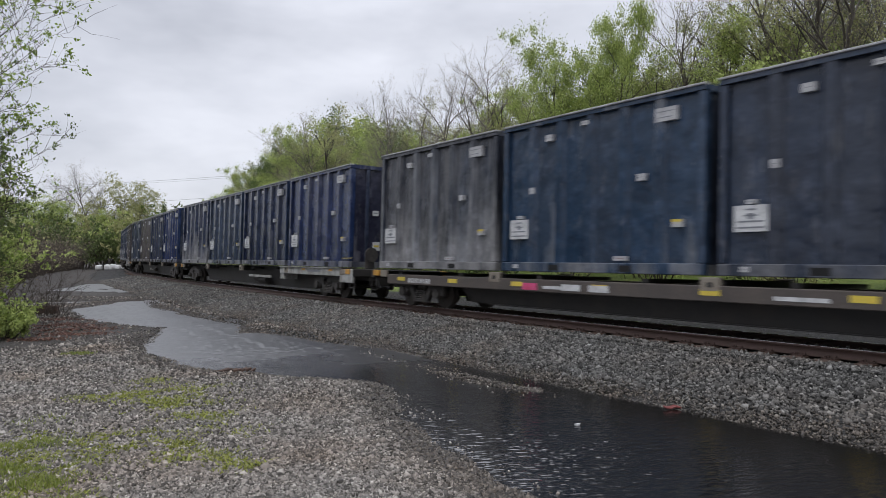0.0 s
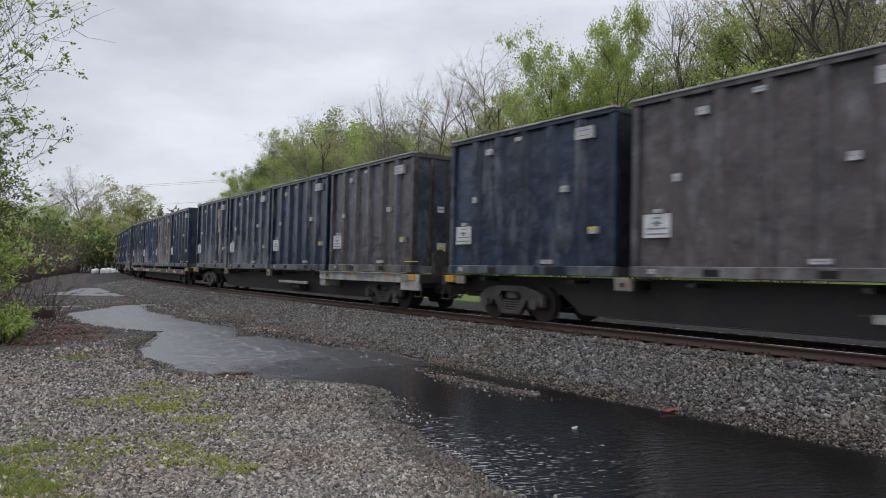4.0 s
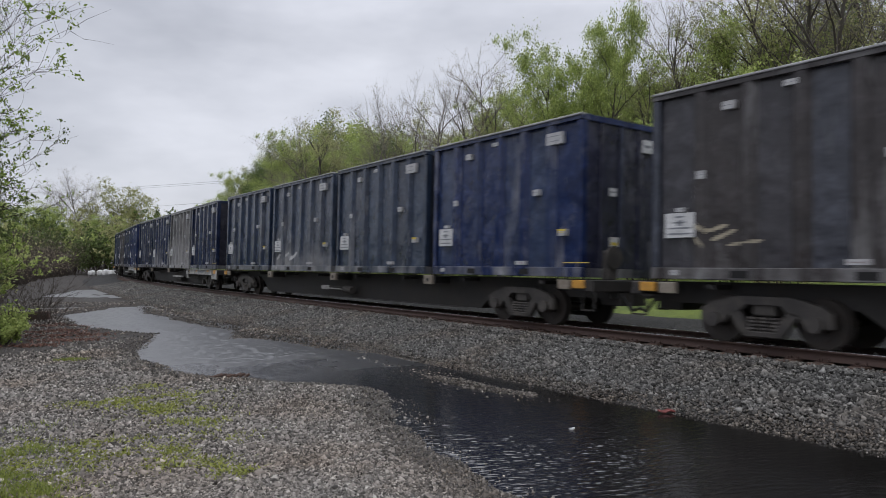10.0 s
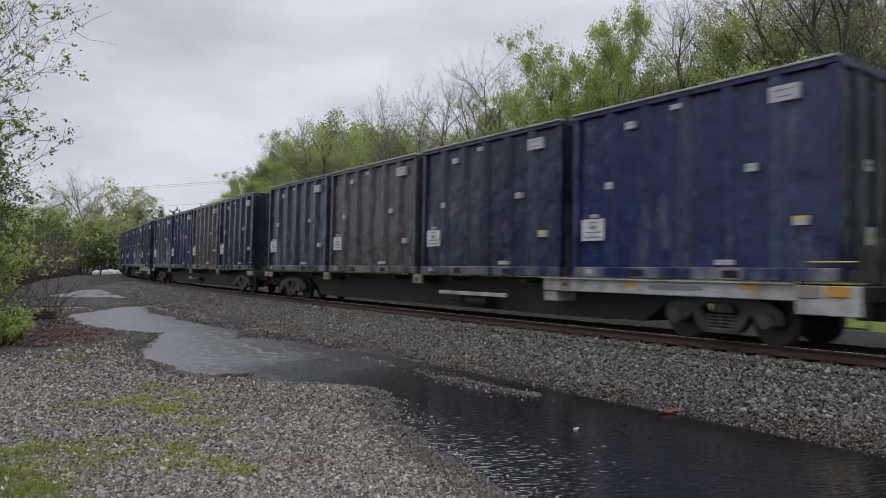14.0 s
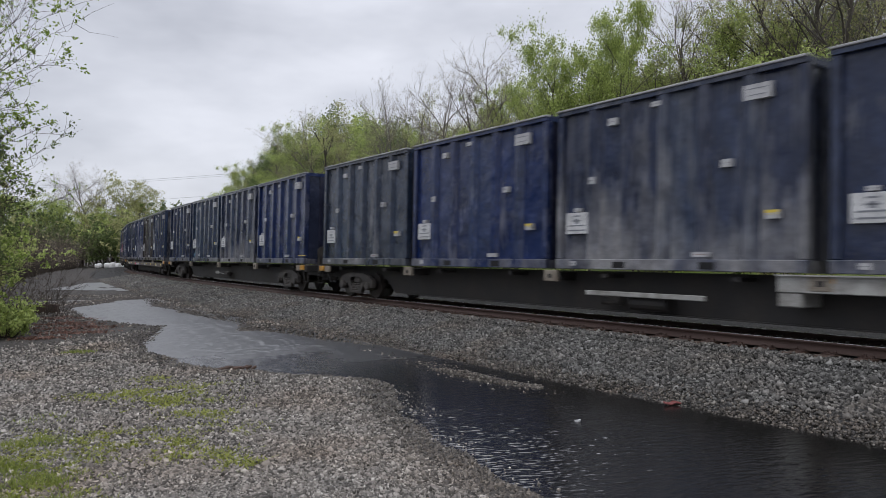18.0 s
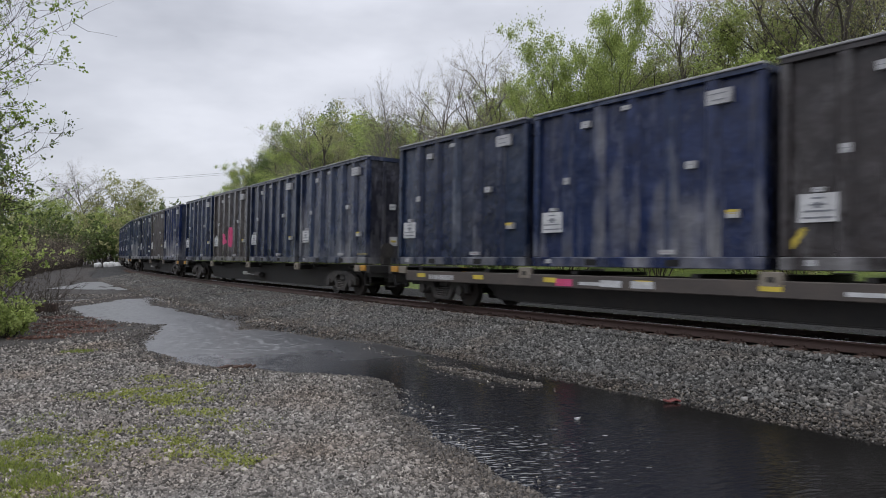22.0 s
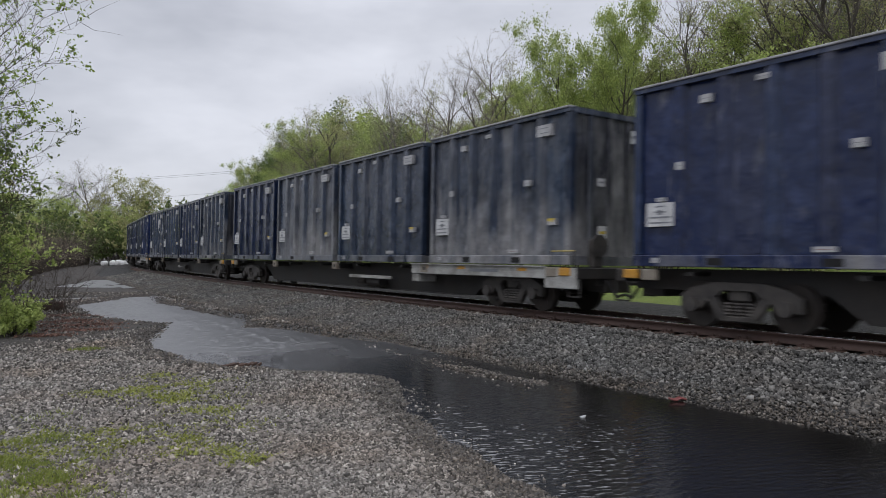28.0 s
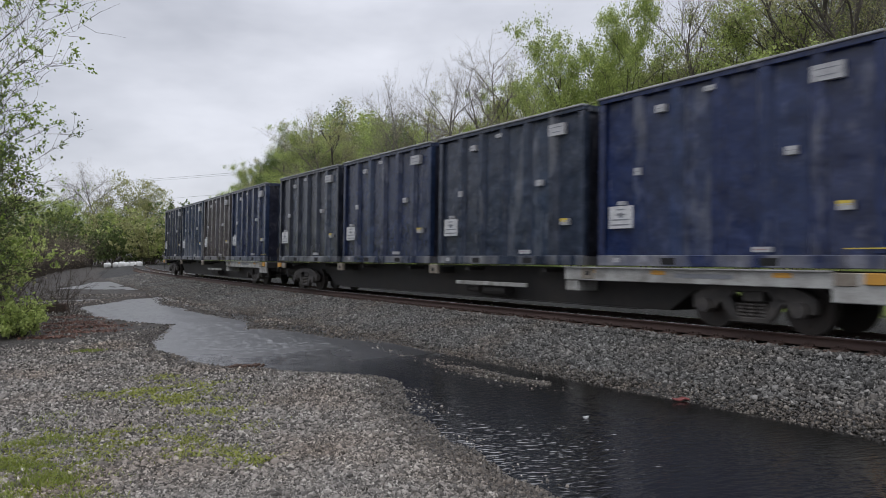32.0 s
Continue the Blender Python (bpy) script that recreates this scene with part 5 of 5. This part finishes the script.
tufts("dead_leaves", [(-10.3, 19.6, 0.8, 1100), (-9.6, 18.4, 0.7, 800), (-11.2, 20.8, 0.8, 900), (-9.9, 17.2, 0.5, 400), (-12.2, 22.6, 0.7, 600)], DEAD, 0.05, 0.02, 43, "reddish-brown dead leaves on the soil", 1.5)
bush("leafy_shrub", -10.9, 17.4, 0.95, 1.2, 26, 8, 0.08, LEAF_BRIGHT, "low bright green leafy shrub at the gravel's edge", 51)
bush("leafy_shrub", -11.9, 18.6, 0.9, 1.2, 24, 9, 0.08, LEAF_BRIGHT, "low bright green leafy shrub at the gravel's edge", 52)
SAPLINGS = [(-12.5, 17.0, 7.2, LEAF_FRESH, 1.6, 0.085), (-13.5, 18.4, 8.6, LEAF_DARK, 2.2, 0.085), (-14.4, 19.6, 7.0, LEAF_FRESH, 2.4, 0.085), (-12.0, 16.6, 4.2, LEAF_DARK, 2.0, 0.075),
            (-15.6, 22.0, 5.5, LEAF_BRIGHT, 4.0, 0.1), (-13.4, 16.6, 9.8, LEAF_FRESH, 2.6, 0.085), (-12.9, 16.1, 6.4, LEAF_DARK, 2.6, 0.075),
            (-12.9, 18.6, 8.4, LEAF_FRESH, 1.6, 0.085), (-14.6, 21.4, 6.2, LEAF_DARK, 2.6, 0.085), (-16.0, 25.0, 5.2, LEAF_BRIGHT, 4.0, 0.1), (-13.9, 18.0, 6.0, LEAF_DARK, 3.0, 0.085), (-12.8, 15.6, 8.8, LEAF_DARK, 2.0, 0.08),
            (-14.2, 17.2, 7.6, LEAF_DARK, 2.2, 0.08), (-14.9, 18.8, 6.4, LEAF_FRESH, 2.6, 0.085), (-13.2, 17.6, 5.2, LEAF_DARK, 2.6, 0.08), (-15.4, 20.6, 5.0, LEAF_FRESH, 3.5, 0.09), (-14.1, 19.4, 4.4, LEAF_DARK, 3.0, 0.085)]
for i, (x, y, high, leaf, per, size) in enumerate(SAPLINGS):
    sapling = new("sapling")
    rods, tips = grow(200 + i, high, 0.75, 13, lean=0.06, start=0.1, twigs=6, stout=0.42, reach=0.36, rise=0.1)
    part_of("stem", rods_mesh("stem", rods, 4), TWIG, sapling, "thin dark stem with fine twigs")
    part_of("crown", leaves_mesh("crown", tips, per * 2.0, size * 0.85, 0.075, 300 + i), leaf, sapling, "sparse clusters of new leaves")
    sapling.location = (x, y, FLAT - 0.05)
    tagged(sapling, "tall thin sapling with sparse new leaves and bare twigs", "tree")
bush("bare_brush", -12.8, 23.2, 1.6, 1.6, 12, 0, 0.1, LEAF_OLIVE, "leafless brown brush stems by the puddle", 55)
bush("bare_brush", -13.9, 24.2, 1.9, 1.7, 13, 0, 0.1, LEAF_OLIVE, "leafless brown brush stems by the puddle", 57)
bush("bare_brush", -16.6, 27.5, 2.0, 2.0, 14, 0, 0.1, LEAF_OLIVE, "leafless brown brush stems by the puddle", 56)
for i in range(9):
    y = 25 + i * 4.2
    bush("thicket_bush", -0.66 * y - 0.6 + (i % 3) * 0.7, y, 3.2 + (i % 4) * 0.7, 3.2, 22, 5, 0.15, (LEAF_BRIGHT, LEAF_OLIVE, LEAF_BRIGHT, LEAF_DARK)[i % 4],
         "tangled roadside bush in young leaf", 60 + i)
for i in range(9):
    y = 56 + i * 6.4
    bush("bare_thicket", (-0.615 + 0.0105 * i) * y, y, 4.0 + (i % 3) * 0.6, 4.6, 75, 1, 0.1, LEAF_PALE, "dense greyish-brown thicket with hardly any leaves", 80 + i)
for i in range(34):
    sx, sy = beside(-66 + i * 2.9, -8.6 - (i * 7 % 5) * 0.8)
    ob = bush("slope_bush", float(sx), float(sy), 2.6 + (i * 5 % 4) * 0.6, 3.2, 18, 7, 0.13, (LEAF_DARK, LEAF_OLIVE, LEAF_DARK, LEAF_BRIGHT)[i % 4], "leafy bush under the trees on the slope", 140 + i)
    ob.location.z = 0.15
for i in range(14):
    bush("far_bush", -76 + i * 2.5, 113 + (i * 17 % 11), 6 + (i * 7 % 5), 6.5, 30, 6, 0.34, (LEAF_DARK, LEAF_BRIGHT, LEAF_DARK, LEAF_OLIVE)[i % 4], "dense green bush before the far trees", 100 + i)


def sacks():
    for i in range(6):
        bm = bmesh.new()
        bmesh.ops.create_uvsphere(bm, u_segments=16, v_segments=10, radius=0.5)
        for v in bm.verts:
            v.co = Vector([math.copysign(abs(c * 2) ** 0.55 / 2, c) for c in v.co])
            v.co.z = (v.co.z + 0.5) * (0.8 + 0.06 * (i % 3)) + 0.03 * math.sin(7 * v.co.x + i)
            v.co.x *= 0.95
        ob = part("bulk_bag", bm, CONCRETE)
        ob.data.polygons.foreach_set("use_smooth", [True] * len(ob.data.polygons))
        x, y = -52.0 + i * 1.0 + (0.4 if i else 0), 106.0 - i * 0.25
        ob.matrix_basis = pose(x, y, float(land(np.array([x]), np.array([y]))[0]), 0, 0, i * 23)
        tagged(ob, "filled white bulk bag standing on the gravel", "bag", "row of white bags")


def cables():
    for (za, zb, r) in ((15.7, 27.4, 0.032), (15.3, 27.0, 0.025), (11.1, 23.0, 0.032)):
        cu = bpy.data.curves.new("power_cable", "CURVE")
        cu.dimensions, cu.bevel_depth = "3D", r
        sp = cu.splines.new("POLY")
        sp.points.add(24)
        for k in range(25):
            u = k / 24
            sp.points[k].co = (-110 + 150 * u, 150 + 10 * u, za + (zb - za) * u - 6.0 * u * (1 - u), 1)
        cu.materials.append(CABLE)
        tagged(new("power_cable", cu), "thin grey overhead power cable against the sky", "cable", "overhead cables")


sacks()
cables()
# a dark weathered beam lying by the brush, driftwood at the water's edge, a red scrap on the bank
log = part("old_timber", boxed(-1.1, 1.1, -0.14, 0.14, 0.0, 0.3, 0.03), TIE)
log.matrix_basis = pose(-14.9, 25.0, FLAT, 0, 0, 8)
tagged(log, "dark rotten timber lying on the ground by the brush", "timber")
drift = new("driftwood")
for k in range(7):
    bm = tube(bmesh.new(), (-0.3 + 0.1 * k, 0.03 * (k % 3), 0.03 + 0.02 * (k % 2)), (-0.1 + 0.08 * k, 0.1 - 0.05 * (k % 4), 0.09), 0.035, 0.02, sides=6)
    part("stick", bm, TIE, drift)
drift.matrix_basis = pose(-3.75, 12.55, POOL - 0.02, 0, 0, 10)
tagged(drift, "small heap of dark driftwood in the puddle's edge", "driftwood")
bm = boxed(-0.16, 0.16, -0.05, 0.05, 0.0, 0.03, 0.008)
bmesh.ops.subdivide_edges(bm, edges=bm.edges[:], cuts=2)
for v in bm.verts:
    v.co.z += 0.02 * math.sin(v.co.x * 22)
for v in bm.verts:
    v.co *= 0.75
scrap = part("red_scrap", bm, REDINK)
scrap.matrix_basis = pose(3.05, 9.4, -0.5, 4, 3, 15)
tagged(scrap, "crumpled faded red scrap on the ballast's foot", "litter")
rock = part_of("pebble", stones("pebble", np.array([[0.0, 0, 0]]), 0.07, 77, WHITE).data, WHITE)
bpy.data.objects.remove(bpy.data.objects["pebble"])
rock.name = "pebble"
rock.matrix_basis = pose(1.62, 8.55, POOL + 0.01)
tagged(rock, "pale pebble standing out of the puddle", "stone")

motions()
